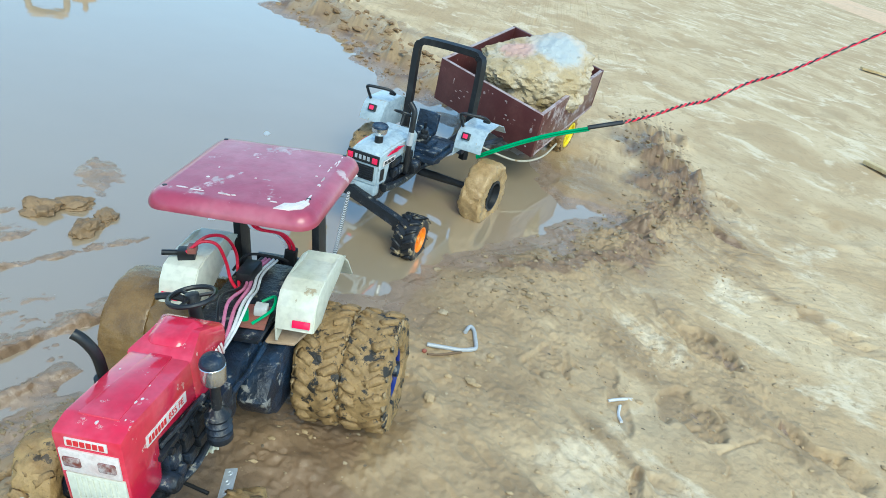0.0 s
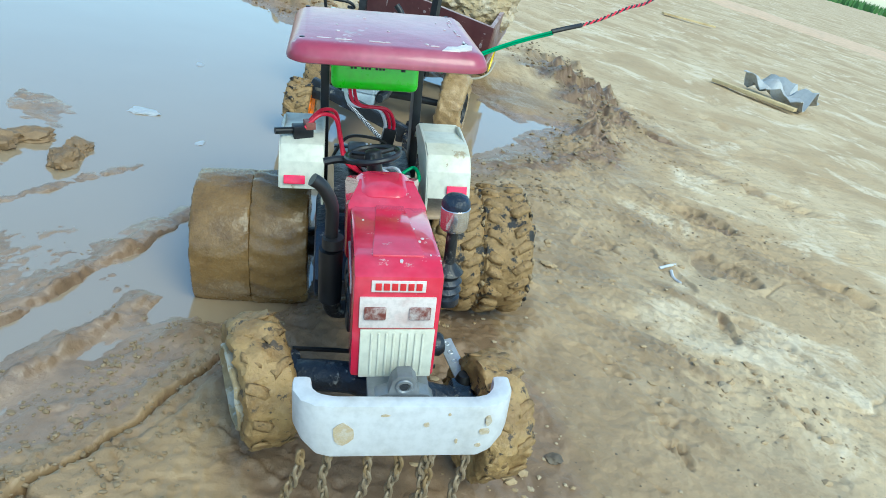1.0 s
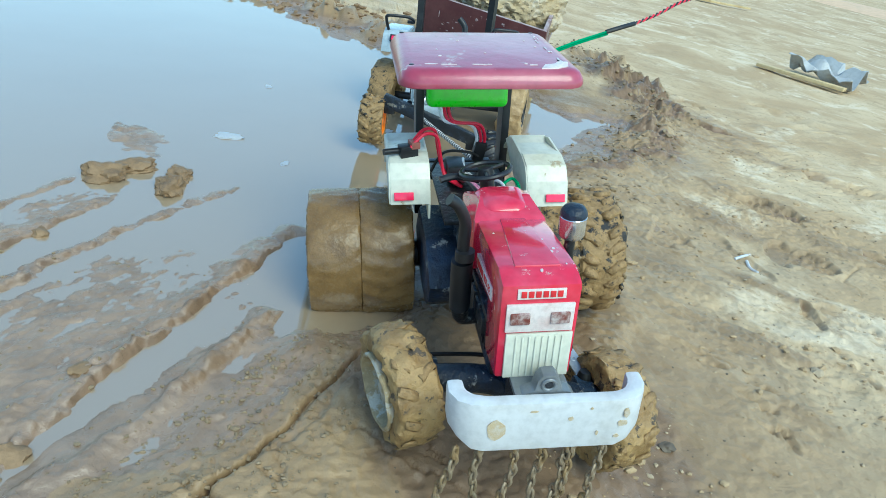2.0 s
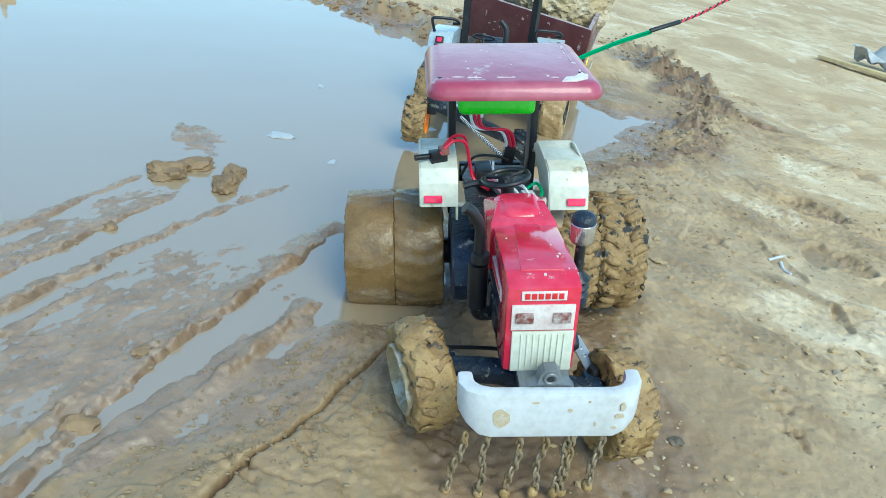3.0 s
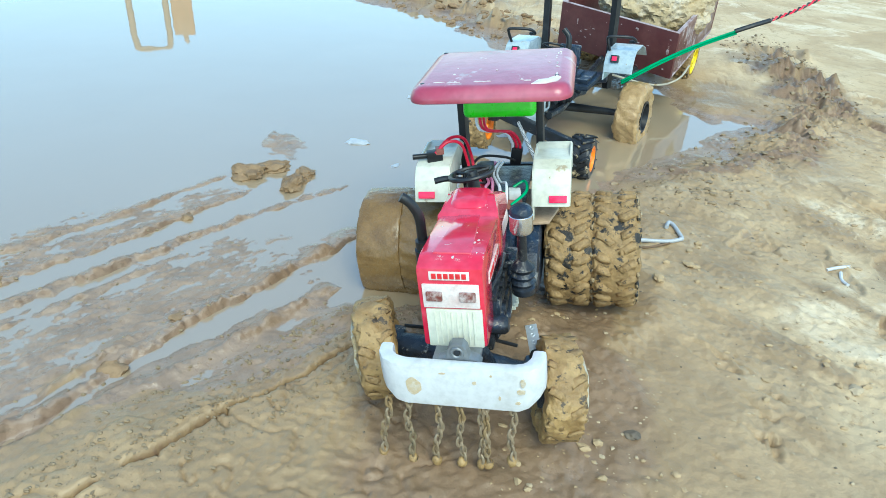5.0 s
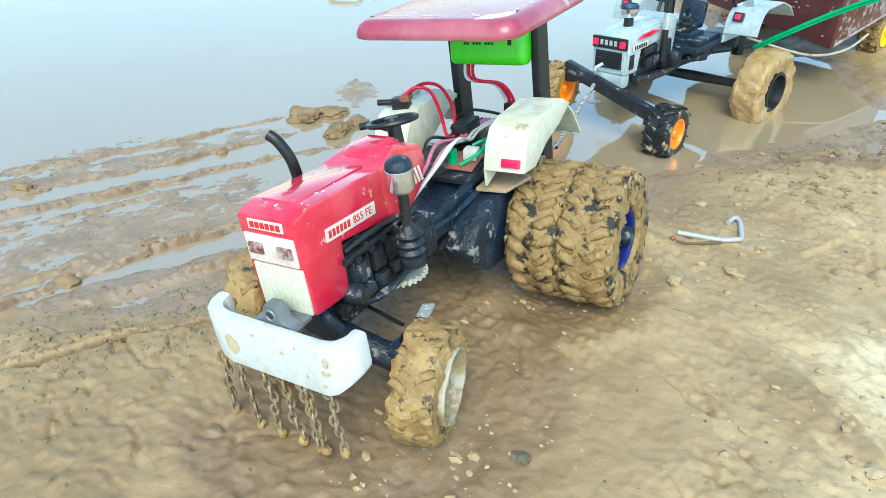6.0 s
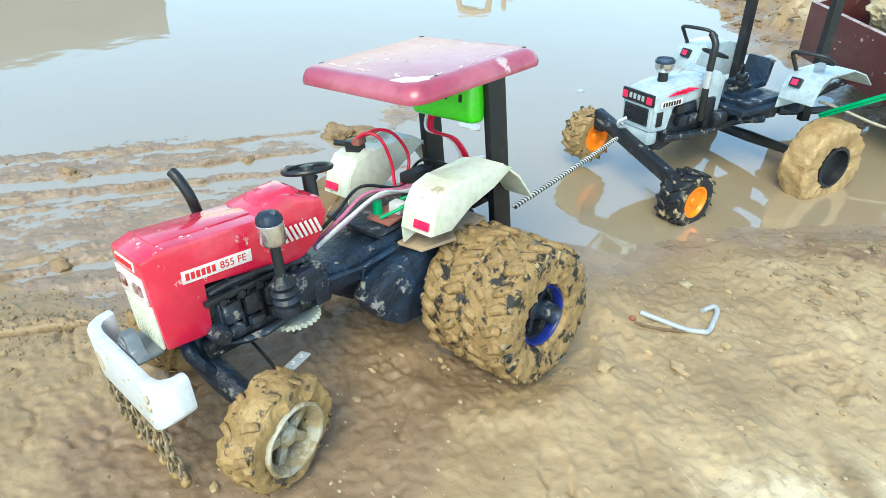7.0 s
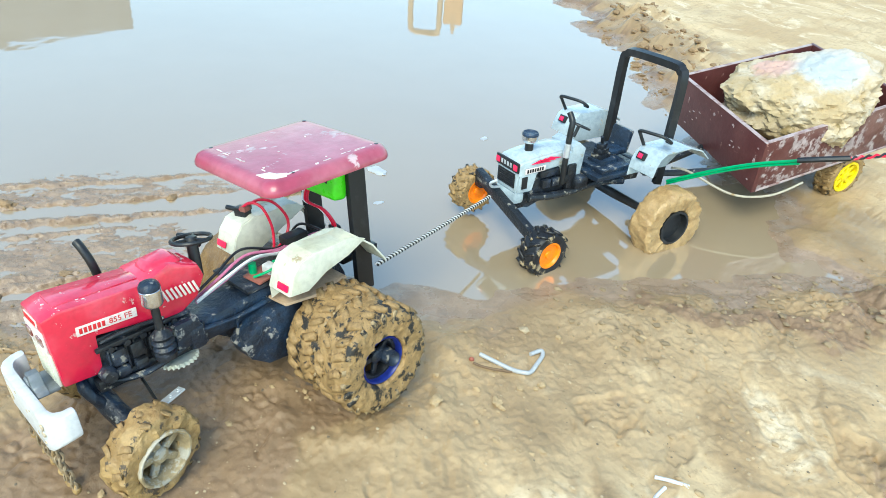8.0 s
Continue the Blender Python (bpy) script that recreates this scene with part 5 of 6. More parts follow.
def blue_tractor():
    """A pale blue toy tractor with a bare roll bar; local origin below the middle of its front axle, y towards its back."""
    t = thing("toy_tractor", BLUE_AT, "pale blue-white toy tractor with black roll bar standing in a puddle", "toy tractor")
    C = -0.012
    # bonnet with a rounded top
    b = bmesh.new()
    sect = [(-0.0195, 0.056), (-0.0205, 0.082), (-0.0185, 0.0935), (-0.010, 0.0985), (0.010, 0.0985), (0.0185, 0.0935), (0.0205, 0.082), (0.0195, 0.056)]
    rows = []
    for y, s, dz, lo in ((-0.010, 0.93, -0.006, 0.0), (-0.007, 0.98, -0.002, 0.0), (0.004, 1.0, 0.000, 0.0), (0.012, 1.02, 0.001, 0.0), (0.017, 1.02, 0.0015, 0.021), (0.050, 1.02, 0.003, 0.023), (0.056, 1.01, 0.002, 0.006), (0.074, 0.98, -0.001, 0.006)):
        rows.append([b.verts.new((C + x * s, y, z + (dz if z > 0.06 else lo))) for x, z in sect])
    for a, c in zip(rows, rows[1:]):
        for i in range(len(sect) - 1):
            b.faces.new((a[i], a[i + 1], c[i + 1], c[i]))
    b.faces.new(rows[0])
    b.faces.new(rows[-1])
    for a, c in zip(rows, rows[1:]):
        b.faces.new((a[0], c[0], c[-1], a[-1]))
    bmesh.ops.recalc_face_normals(b, faces=b.faces[:])
    bmesh.ops.bevel(b, geom=[e for e in b.edges if e.calc_face_angle(0) > 0.35], offset=0.0018, segments=2, affect="EDGES")
    bonnet = part("bonnet", b, PALE_BLUE, t, "glossy pale blue-white bonnet")
    part("lamp_band", bx((0.0395, 0.003, 0.0115), (C, -0.0100, 0.0870), 0.0012), BLACK, bonnet)
    for i in range(4):
        part("bar", bx((0.0032, 0.0006, 0.0050), (C - 0.0085 + i * 0.0052, -0.0117, 0.0872), 0.0002), STEEL, bonnet)
    for x in (0.0150, -0.0158):
        part("headlamp", bx((0.0068, 0.003, 0.0068), (C + x, -0.0108, 0.0868), 0.001), REFLECTOR, bonnet, "small red lamp")
    part("chin", bx((0.036, 0.014, 0.014), (C, -0.004, 0.0500), 0.004), PALE_BLUE, bonnet)
    b = bx((0.0300, 0.002, 0.0170), (C - 0.0005, -0.0103, 0.0705), 0.0012)
    gr = part("grille", b, BLACK, bonnet, "black slatted grille")
    for i in range(6):
        part("slat", bx((0.0275, 0.0008, 0.0010), (C - 0.0005, -0.0117, 0.0640 + i * 0.0026), 0.0002), BLACK_MUDDY, gr)
    for s in (1, -1):
        b = bmesh.new()
        for k in range(3):
            prism([(0.006 + 0.007 * k, 0.0895 + 0.0005 * k), (0.034 + 0.007 * k, 0.0885 + 0.0012 * k), (0.018 + 0.007 * k, 0.0930 + 0.0006 * k)], C + s * 0.0209 - 0.0004, C + s * 0.0209 + 0.0004, 0.0, b)
        part("flame_sticker", b, REFLECTOR, bonnet, "red flame sticker")
        b = bx((0.0006, 0.028, 0.0062), (C + s * 0.0212, 0.012, 0.0825), 0.0002)
        st = part("name_sticker", b, STICKER, bonnet, "white sticker with dark bars")
        for i in range(7):
            part("bar", bx((0.0004, 0.0022, 0.0040), (C + s * 0.0216, 0.0015 + i * 0.0034, 0.0825), 0.0001), INK, st)
        part("side_vent", bx((0.0012, 0.0075, 0.0140), (C + s * 0.0205, -0.001, 0.0690), 0.0005), BLACK, bonnet)
    # intake cup on the bonnet
    cup = part("intake_stem", lathe([(0.0, 0.095), (0.0050, 0.095), (0.0044, 0.112), (0.0, 0.112)], 18, pose(C + 0.004, 0.014, 0) @ UP), BLACK, t)
    at = pose(C + 0.004, 0.014, 0) @ UP
    part("intake_cup", lathe([(0.0, 0.107), (0.0060, 0.108), (0.0084, 0.111), (0.0088, 0.1135), (0.0088, 0.1165), (0.0, 0.1165)], 26, at), CHROME, cup, "chrome cup")
    part("intake_lid", lathe([(0.0, 0.1160), (0.0090, 0.1164), (0.0092, 0.1185), (0.0080, 0.1200), (0.0070, 0.1190), (0.0, 0.1186)], 26, at), BLUE_BLACK, cup, "dark intake lid")
    # upright exhaust
    part("exhaust_pipe", tube([(0.013, 0.050, 0.060), (0.0135, 0.050, 0.090), (0.0140, 0.051, 0.120), (0.013, 0.053, 0.132), (0.006, 0.054, 0.140)], 0.0033, 12), BLACK, t)
    part("exhaust_band", tube([(0.01345, 0.050, 0.092), (0.0137, 0.050, 0.100), (0.0139, 0.0505, 0.108)], 0.0037, 12), STEEL, t, "steel exhaust band")
    # chassis and engine
    b = prism([(-0.004, 0.040), (0.010, 0.034), (0.030, 0.040), (0.070, 0.044), (0.120, 0.040), (0.185, 0.034), (0.190, 0.060), (0.075, 0.068), (0.052, 0.080), (0.018, 0.080), (0.014, 0.056), (-0.004, 0.056)], C - 0.0165, C + 0.0165, 0.003)
    bx((0.006, 0.026, 0.008), (C + 0.0185, 0.034, 0.074), 0.002, bm=b)
    bx((0.006, 0.026, 0.008), (C - 0.0185, 0.034, 0.074), 0.002, bm=b)
    bx((0.014, 0.020, 0.014), (C + 0.022, 0.078, 0.056), 0.003, bm=b)
    bx((0.046, 0.014, 0.030), (C, 0.066, 0.064), 0.003, bm=b)
    for s in (1, -1):
        for k in range(3):
            bx((0.006, 0.012, 0.010), (C + s * 0.020, 0.030 + k * 0.014, 0.062), 0.002, bm=b)
        tube([(C + s * 0.021, 0.006, 0.050), (C + s * 0.022, 0.050, 0.045), (C + s * 0.020, 0.110, 0.046), (C + s * 0.024, 0.150, 0.042)], 0.0045, 8, bm=b)
    roughen(b, 0.0006, 120, 3)
    part("chassis", b, BLACK_MUDDY, t, "black chassis and engine with dried splashes")
    # dash and seat
    part("dashboard", prism([(0.066, 0.058), (0.082, 0.058), (0.086, 0.094), (0.076, 0.102), (0.066, 0.098)], C - 0.019, C + 0.019, 0.0015), PALE_BLUE, t)
    b = bx((0.090, 0.074, 0.006), (C, 0.122, 0.064), 0.001)
    bx((0.034, 0.050, 0.006), (C + 0.024, 0.120, 0.069), 0.001, bm=b)
    bx((0.020, 0.028, 0.012), (C + 0.018, 0.118, 0.070), 0.002, bm=b)
    part("platform", b, BLUE_BLACK, t)
    b = bx((0.030, 0.028, 0.007), (C - 0.003, 0.150, 0.074), 0.003)
    bx((0.030, 0.006, 0.026), (C - 0.003, 0.164, 0.086), 0.0025, (-12, 0, 0), b)
    part("seat", b, BLUE_BLACK, t, "dark blue moulded seat")
    b = bmesh.new()
    for k in range(4):
        bx((0.018 - 0.003 * k, 0.022 - 0.003 * k, 0.006), (C + 0.014, 0.116, 0.072 + 0.006 * k), 0.0012, (0, 0, 8 * k), b)
    tube([(C + 0.014, 0.116, 0.092), (C + 0.016, 0.112, 0.102)], 0.002, 8, 1, b)
    part("lever_console", b, BLACK_MUDDY, t)
    part("steering_wheel", tube([(C - 0.006, 0.088, 0.098), (C - 0.006, 0.094, 0.110)], 0.002, 8, 1, ring((C - 0.006, 0.095, 0.111), 0.0125, 0.0013, (0, 0.4, 0.9))), BLACK, t)
    # mudguards with lamps and grab rails
    for s in (1, -1):
        x0, x1 = (C + 0.054, C + 0.090) if s > 0 else (C - 0.082, C - 0.052)
        b = strip([(0.108, 0.074), (0.111, 0.084), (0.117, 0.094), (0.126, 0.0990), (0.164, 0.0995), (0.186, 0.092), (0.200, 0.080)], x0, x1, 0.0016)
        ix = x0 if s > 0 else x1
        prism([(0.108, 0.064), (0.111, 0.083), (0.117, 0.093), (0.126, 0.0980), (0.164, 0.0985), (0.184, 0.091), (0.194, 0.078), (0.172, 0.062)], ix - 0.0008, ix + 0.0008, 0.0003, b)
        guard = part("mudguard", b, PALE_BLUE, t, "pale blue-white mudguard", pose(0, 0.013, 0.004))
        lx = (x0 + x1) / 2 - 0.006 if s > 0 else (x0 + x1) / 2
        lamp = part("side_lamp", bx((0.0105, 0.005, 0.0090), (lx, 0.1125, 0.0905), 0.001, (-24, 0, 0)), BLACK, guard)
        part("lens", bx((0.0062, 0.001, 0.0055), (lx, 0.1098, 0.0915), 0.0006, (-24, 0, 0)), REFLECTOR, lamp, "red lamp lens")
        z = 0.0985
        part("grab_rail", tube([(lx - 0.010, 0.124, z), (lx - 0.012, 0.118, z + 0.012), (lx - 0.010, 0.114, z + 0.018), (lx + 0.004, 0.118, z + 0.0185), (lx + 0.016, 0.124, z + 0.017), (lx + 0.020, 0.132, z + 0.011), (lx + 0.012, 0.134, z + 0.010)], 0.0019, 10), BLACK, guard, "black bent grab rail")
    # roll bar
    bar = [(C - 0.046, 0.186, 0.040), (C - 0.046, 0.190, 0.100), (C - 0.046, 0.193, 0.165), (C - 0.041, 0.1935, 0.175), (C - 0.030, 0.194, 0.179), (C + 0.030, 0.194, 0.179), (C + 0.041, 0.1935, 0.175), (C + 0.046, 0.193, 0.165), (C + 0.046, 0.190, 0.100), (C + 0.046, 0.186, 0.040)]
    b = tube(bar, 0.0061, 4, 4)
    bmesh.ops.bevel(b, geom=[e for e in b.edges if e.calc_face_angle(0) > 1.2], offset=0.001, segments=2, affect="EDGES")
    part("roll_bar", b, BLACK, t, "black square-section roll bar")
    b = bx((0.096, 0.012, 0.012), (C, 0.178, 0.056), 0.002)
    part("rear_crossbar", b, BLACK_MUDDY, t)
    # front beam, sloping to one side
    b = bx((0.112, 0.010, 0.013), (-0.006, -0.015, 0.0420), 0.002, (0, 17, 0))
    bx((0.030, 0.020, 0.026), (C, 0.002, 0.048), 0.003, bm=b)
    bx((0.012, 0.012, 0.016), (0.041, -0.009, 0.022), 0.002, bm=b)
    bx((0.012, 0.012, 0.016), (-0.052, -0.014, 0.051), 0.002, bm=b)
    part("front_beam", b, BLACK_MUDDY, t)
    part("tow_hook", tube([(C - 0.004, -0.016, 0.058), (C - 0.004, -0.026, 0.060), (C - 0.002, -0.030, 0.066), (C + 0.002, -0.024, 0.070)], 0.0016, 8), STEEL, t, "wire tow hook")
    small_front_wheel(t, 0.056, -0.006, 0.0095, 3, 1)
    small_front_wheel(t, -0.070, -0.014, 0.0330, 5, -1)
    # rear wheels
    part("rear_axle", lathe([(0.0, -0.10), (0.004, -0.10), (0.006, 0.0), (0.004, 0.07), (0.0, 0.07)], 16, pose(-0.004, 0.158, 0.016)), BLACK, t)
    for x, s, z in ((0.080, 1, 0.0150), (-0.090, -1, 0.0160)):
        w = part("rear_wheel", roughen(tyre_mesh(0.0430, 0.032, 0.0205, 96, 0.0026, 21 + s), 0.0007, 200, 6), MUD_ORANGE if s > 0 else RUBBER_MUDDY, t, "tall rear tyre coated with wet orange-tan mud" if s > 0 else "tall rear tyre dark with brown mud", pose(x, 0.158, z, 0, 0, -4))
        part("rim", spoked_rim(0.0195, 0.010, 6, lathe([(0.0205, 0.0135), (0.0210, 0.0165), (0.018, 0.017), (0.0165, 0.009), (0.0, 0.008)], 32, caps=False)), BLACK, w, "black dished rim", pose(-0.001 * s, 0, 0, 0, 0, 0 if s > 0 else 180))
    return t


blue_tractor()


# ---- trailer with its rock ----
TRAILER_AT = pose(0.0700, 0.9520, 0.0830, 5, 2.5, -35)


def trailer():
    """Open tipping trailer; local origin at its front corner on the bank side, x across to that side, y towards its back."""
    t = thing("toy_trailer", TRAILER_AT, "dark maroon board toy trailer carrying a rock", "toy trailer")
    W, L, H = 0.203, 0.255, 0.066
    part("front_board", bx((W, 0.006, H), (-W / 2, 0.003, 0.0), 0.0008), TRAILER_BOARD, t, "chipped maroon front board")
    skew = math.tan(radians(15))

    def askew(bm):
        for v in bm.verts:
            v.co.x -= skew * v.co.y
        return bm

    part("back_board", askew(bx((W, 0.006, H), (-W / 2, L - 0.003, 0.0), 0.0008)), TRAILER_BOARD, t)
    part("side_board", askew(bx((0.006, L - 0.0124, H), (-0.0032, L / 2, -0.0005), 0.0008)), TRAILER_SIDE, t, "scuffed maroon side board, sky glare painted in pale grey")
    part("side_board", askew(bx((0.006, L - 0.0124, H), (-W + 0.0032, L / 2, -0.0005), 0.0008)), TRAILER_BOARD, t)
    part("floor_board", askew(bx((W - 0.0128, L - 0.0128, 0.005), (-W / 2, L / 2, -H / 2 + 0.004), 0.0005)), TRAILER_INSIDE, t, "dusty trailer floor")
    # worn pale edges along the board tops and flaked spots on the front
    for at, size in (((-W / 2, 0.003, H / 2), (W, 0.0056, 0.0010)), ((-0.0032, L / 2, H / 2 - 0.0005), (0.0056, L - 0.013, 0.0010)), ((-W + 0.0032, L / 2, H / 2 - 0.0005), (0.0056, L - 0.013, 0.0010)),
                     ((0.0, L / 2, -H / 2 + 0.001), (0.0016, L - 0.013, 0.0030))):
        part("worn_edge", askew(roughen(bx(size, at, 0.0003), 0.0002, 200)), WORN_EDGE, t, "pale worn board edge")
    flakes = random.Random(8)
    for i in range(34):
        front = i < 20
        w_, h_ = flakes.uniform(0.0008, 0.0035), flakes.uniform(0.0006, 0.0016) * (4 if i % 7 == 0 else 1)
        u_, z_ = flakes.uniform(-W + 0.01, -0.01) if front else flakes.uniform(0.01, L - 0.02), flakes.uniform(-0.025, 0.025)
        outline = [(u_ + w_ * math.cos(q) * flakes.uniform(0.6, 1), z_ + h_ * math.sin(q) * flakes.uniform(0.6, 1)) for q in [k * 1.05 for k in range(6)]]
        part("flake", prism(outline, -0.0003, 0.0002, 0.0, axis="y") if front else askew(prism(outline, -0.0005, 0.0001, 0.0)), WORN_EDGE, t)
    b = tube([(-W / 2 - 0.02, 0.02, -0.031), (-W / 2, -0.055, -0.040), (-W / 2 + 0.016, -0.100, -0.040)], 0.0042, 8)
    tube([(-W / 2 + 0.05, 0.02, -0.031), (-W / 2 + 0.03, -0.055, -0.040), (-W / 2 + 0.020, -0.100, -0.040)], 0.0042, 8, bm=b)
    part("drawbar", b, BLACK_MUDDY, t)
    part("hose", tube([(-W / 2 + 0.05, -0.080, -0.018), (-0.06, -0.050, -0.032), (-0.015, -0.015, -0.042), (-0.002, 0.030, -0.042), (-0.012, 0.080, -0.036)], 0.0015, 8), HOSE, t, "tan-grey thin hose")
    part("axle", lathe([(0.0, -0.085), (0.004, -0.085), (0.004, 0.080), (0.0, 0.080)], 14, pose(-W / 2 - 0.048, 0.180, -0.066, 0, 0, 15)), BLACK, t)
    part("axle_block", bx((W * 0.6, 0.03, 0.026), (-W / 2 - 0.048, 0.180, -0.048), 0.002, (0, 0, 15)), BLACK_MUDDY, t)
    for x, y, s in ((-0.068, 0.186, 1), (-W - 0.030, 0.142, -1)):
        w = part("wheel", tyre_mesh(0.0330, 0.026, 0.0215, 48, 0.0006, 31 + s), RUBBER_MUDDY, t, "muddy trailer wheel", pose(x, y, -0.068, 0, 0, 15))
        lugs(w, "lug", 0.0335, 0.026, 18, (0.011, 0.0044, 0.0032), RUBBER_MUDDY, 33 + s)
        part("rim", spoked_rim(0.0220, 0.010, 8), YELLOW, w, "yellow spoked rim", pose(0.008 * s, 0, 0, 0, 0, 0 if s > 0 else 180))
    return t


trailer()


def boulder(name, m, r, label, category, material, seed, squash=(1, 1, 1), sub=5, rough=0.30, faces=0):
    b = bmesh.new()
    bmesh.ops.create_icosphere(b, subdivisions=sub, radius=1.0)
    off = Vector((seed * 3.1, seed * 1.3, seed * 0.7))
    rng = random.Random(seed)
    cuts = [(Vector((rng.gauss(0, 1), rng.gauss(0, 1), rng.gauss(0, 1))).normalized(), rng.uniform(0.74, 0.98)) for _ in range(faces)]
    for v in b.verts:
        d = v.co.normalized()
        k = 1 + rough * noise.noise(d * 1.3 + off) + rough * 0.5 * noise.noise(d * 3.1 + off) + rough * 0.22 * noise.noise(d * 7.5 + off) + rough * 0.10 * noise.noise(d * 18 + off)
        k += rough * 0.30 * abs(noise.noise(d * 2.3 - off)) - rough * 0.20 * abs(noise.noise(d * 6 - off)) + rough * 0.09 * noise.noise(d * 34 + off) + rough * 0.05 * noise.noise(d * 70 + off)
        for n, c in cuts:
            if n.dot(d) > 0.15:
                k = min(k, 0.12 * k + 0.88 * c / n.dot(d) * (1 + 0.10 * rough * noise.noise(d * 26 + off) + 0.2 * rough * noise.noise(d * 9 - off)))
        v.co = Vector((d.x * squash[0], d.y * squash[1], d.z * squash[2])) * k * r
        v.co.z = max(v.co.z, -0.62 * r * squash[2])
    ob = link_mesh(name, b, material)
    ob.matrix_basis = m
    return tagged(ob, label, category)


boulder("rock", TRAILER_AT @ pose(-0.112, 0.122, 0.026, 0, 0, 20), 0.092, "big pale tan limestone rock with broken faces lying in the trailer", "rock", ROCK, 4, (1.0, 1.05, 0.70), 6, 0.30, 16)

# ---- rope between the tractors ----
def twisted(name, a, z, label, category, r, turns, sag, mats, names):
    t = thing(name, Matrix.Identity(4), label, category)
    a, z = Vector(a), Vector(z)
    d = (z - a).normalized()
    s1 = d.orthogonal().normalized()
    s2 = d.cross(s1)
    count = turns * 8
    for k, material in enumerate(mats):
        pts = []
        for i in range(count + 1):
            f = i / count
            ang = 2 * math.pi * turns * f + 2 * math.pi * k / len(mats)
            pts.append(a.lerp(z, f) + Vector((0, 0, -sag * 4 * f * (1 - f))) + r * (math.cos(ang) * s1 + math.sin(ang) * s2))
        part(names, tube(pts, r * 1.05, 6, 1), material, t)
    return t


twisted("tow_rope", (-0.088, 0.490, 0.077), (-0.1268, 0.698, 0.0522), "taut black and white twisted cord between the tractors", "rope", 0.0010, 46, 0.001, (ROPE_DARK, ROPE_PALE), "strand")


# ---- cable over the bank ----
def cable():
    t = thing("cable", Matrix.Identity(4), "green wire spliced to twisted red and black wire above the bank", "cable")
    a = [(-0.004, 0.876, 0.062), (0.040, 0.876, 0.093), (0.082, 0.872, 0.120), (0.124, 0.868, 0.142)]
    part("green_wire", tube(a, 0.0018, 8, 8), WIRE_GREEN, t, "glossy green wire")
    part("green_wire", tube([(x + 0.001, y, z - 0.0028) for x, y, z in a], 0.0014, 8, 8), WIRE_GREEN, t)
    part("splice", tube([(0.122, 0.868, 0.1415), (0.141, 0.872, 0.149), (0.163, 0.882, 0.1555)], 0.0030, 8), BLACK, t, "black taped splice")
    path = smooth_path([(0.161, 0.881, 0.155), (0.195, 0.898, 0.168), (0.235, 0.922, 0.186), (0.272, 0.950, 0.196), (0.320, 0.985, 0.222), (0.375, 1.030, 0.240), (0.450, 1.090, 0.275), (0.56, 1.15, 0.34), (0.75, 1.24, 0.46)], 40)
    for k, material in enumerate((WIRE_RED, BLACK)):
        pts = [p + 0.0012 * Vector((math.cos(i * 0.55 + math.pi * k), 0.3 * math.sin(i * 0.55 + math.pi * k), math.sin(i * 0.55 + math.pi * k))) for i, p in enumerate(path)]
        part("twisted_wire", tube(pts, 0.0012, 6, 1), material, t)
    return t


cable()


# ---- things lying on the mud ----
def on_ground(x, y, up=0.0):
    return Vector((x, y, ground_z(x, y) + up))


def bent_rod():
    b = tube([on_ground(x, y, 0.0022) for x, y in ((0.0037, 0.532), (0.0168, 0.5347), (0.0346, 0.5380), (0.0460, 0.5412), (0.0488, 0.5475), (0.0467, 0.5594), (0.0437, 0.5720), (0.0396, 0.5760), (0.0371, 0.5698), (0.0358, 0.5640))], 0.0020, 10)
    ob = link_mesh("plastic_hook", b, PLASTIC_ROD)
    tagged(ob, "bent pale grey plastic rod lying on the mud", "plastic hook")
    stick = tube([on_ground(x, y, 0.0012) for x, y in ((0.0067, 0.5190), (0.0160, 0.5235), (0.0270, 0.5295), (0.0368, 0.5366))], 0.0011, 7)
    tagged(link_mesh("stick", roughen(stick, 0.0003, 200), mat("brown_bark", (0.16, 0.10, 0.055), 0.7, bump=0.5)), "thin brown stick beside a plastic rod", "stick")
    bb = bmesh.new()
    bmesh.ops.create_icosphere(bb, subdivisions=2, radius=0.0023, matrix=Matrix.Translation(on_ground(0.0030, 0.5215, 0.001)))
    tagged(link_mesh("red_clay_lump", roughen(bb, 0.0008, 200), mat("red_clay", (0.36, 0.11, 0.07), 0.6)), "small reddish clay lump beside a plastic rod", "clay lump")


bent_rod()
for pts, label in ((((0.1785, 0.5312), (0.190, 0.5365), (0.2015, 0.5415)), "short white plastic strip lying on dry mud"), (((0.1890, 0.5276), (0.1875, 0.517), (0.1890, 0.5066)), "slightly bent white plastic strip on dry mud")):
    b = tube([on_ground(x, y, 0.0012) for x, y in pts], 0.0015, 6)
    tagged(link_mesh("plastic_strip", b, WHITE), label, "plastic strip", "white plastic strips")

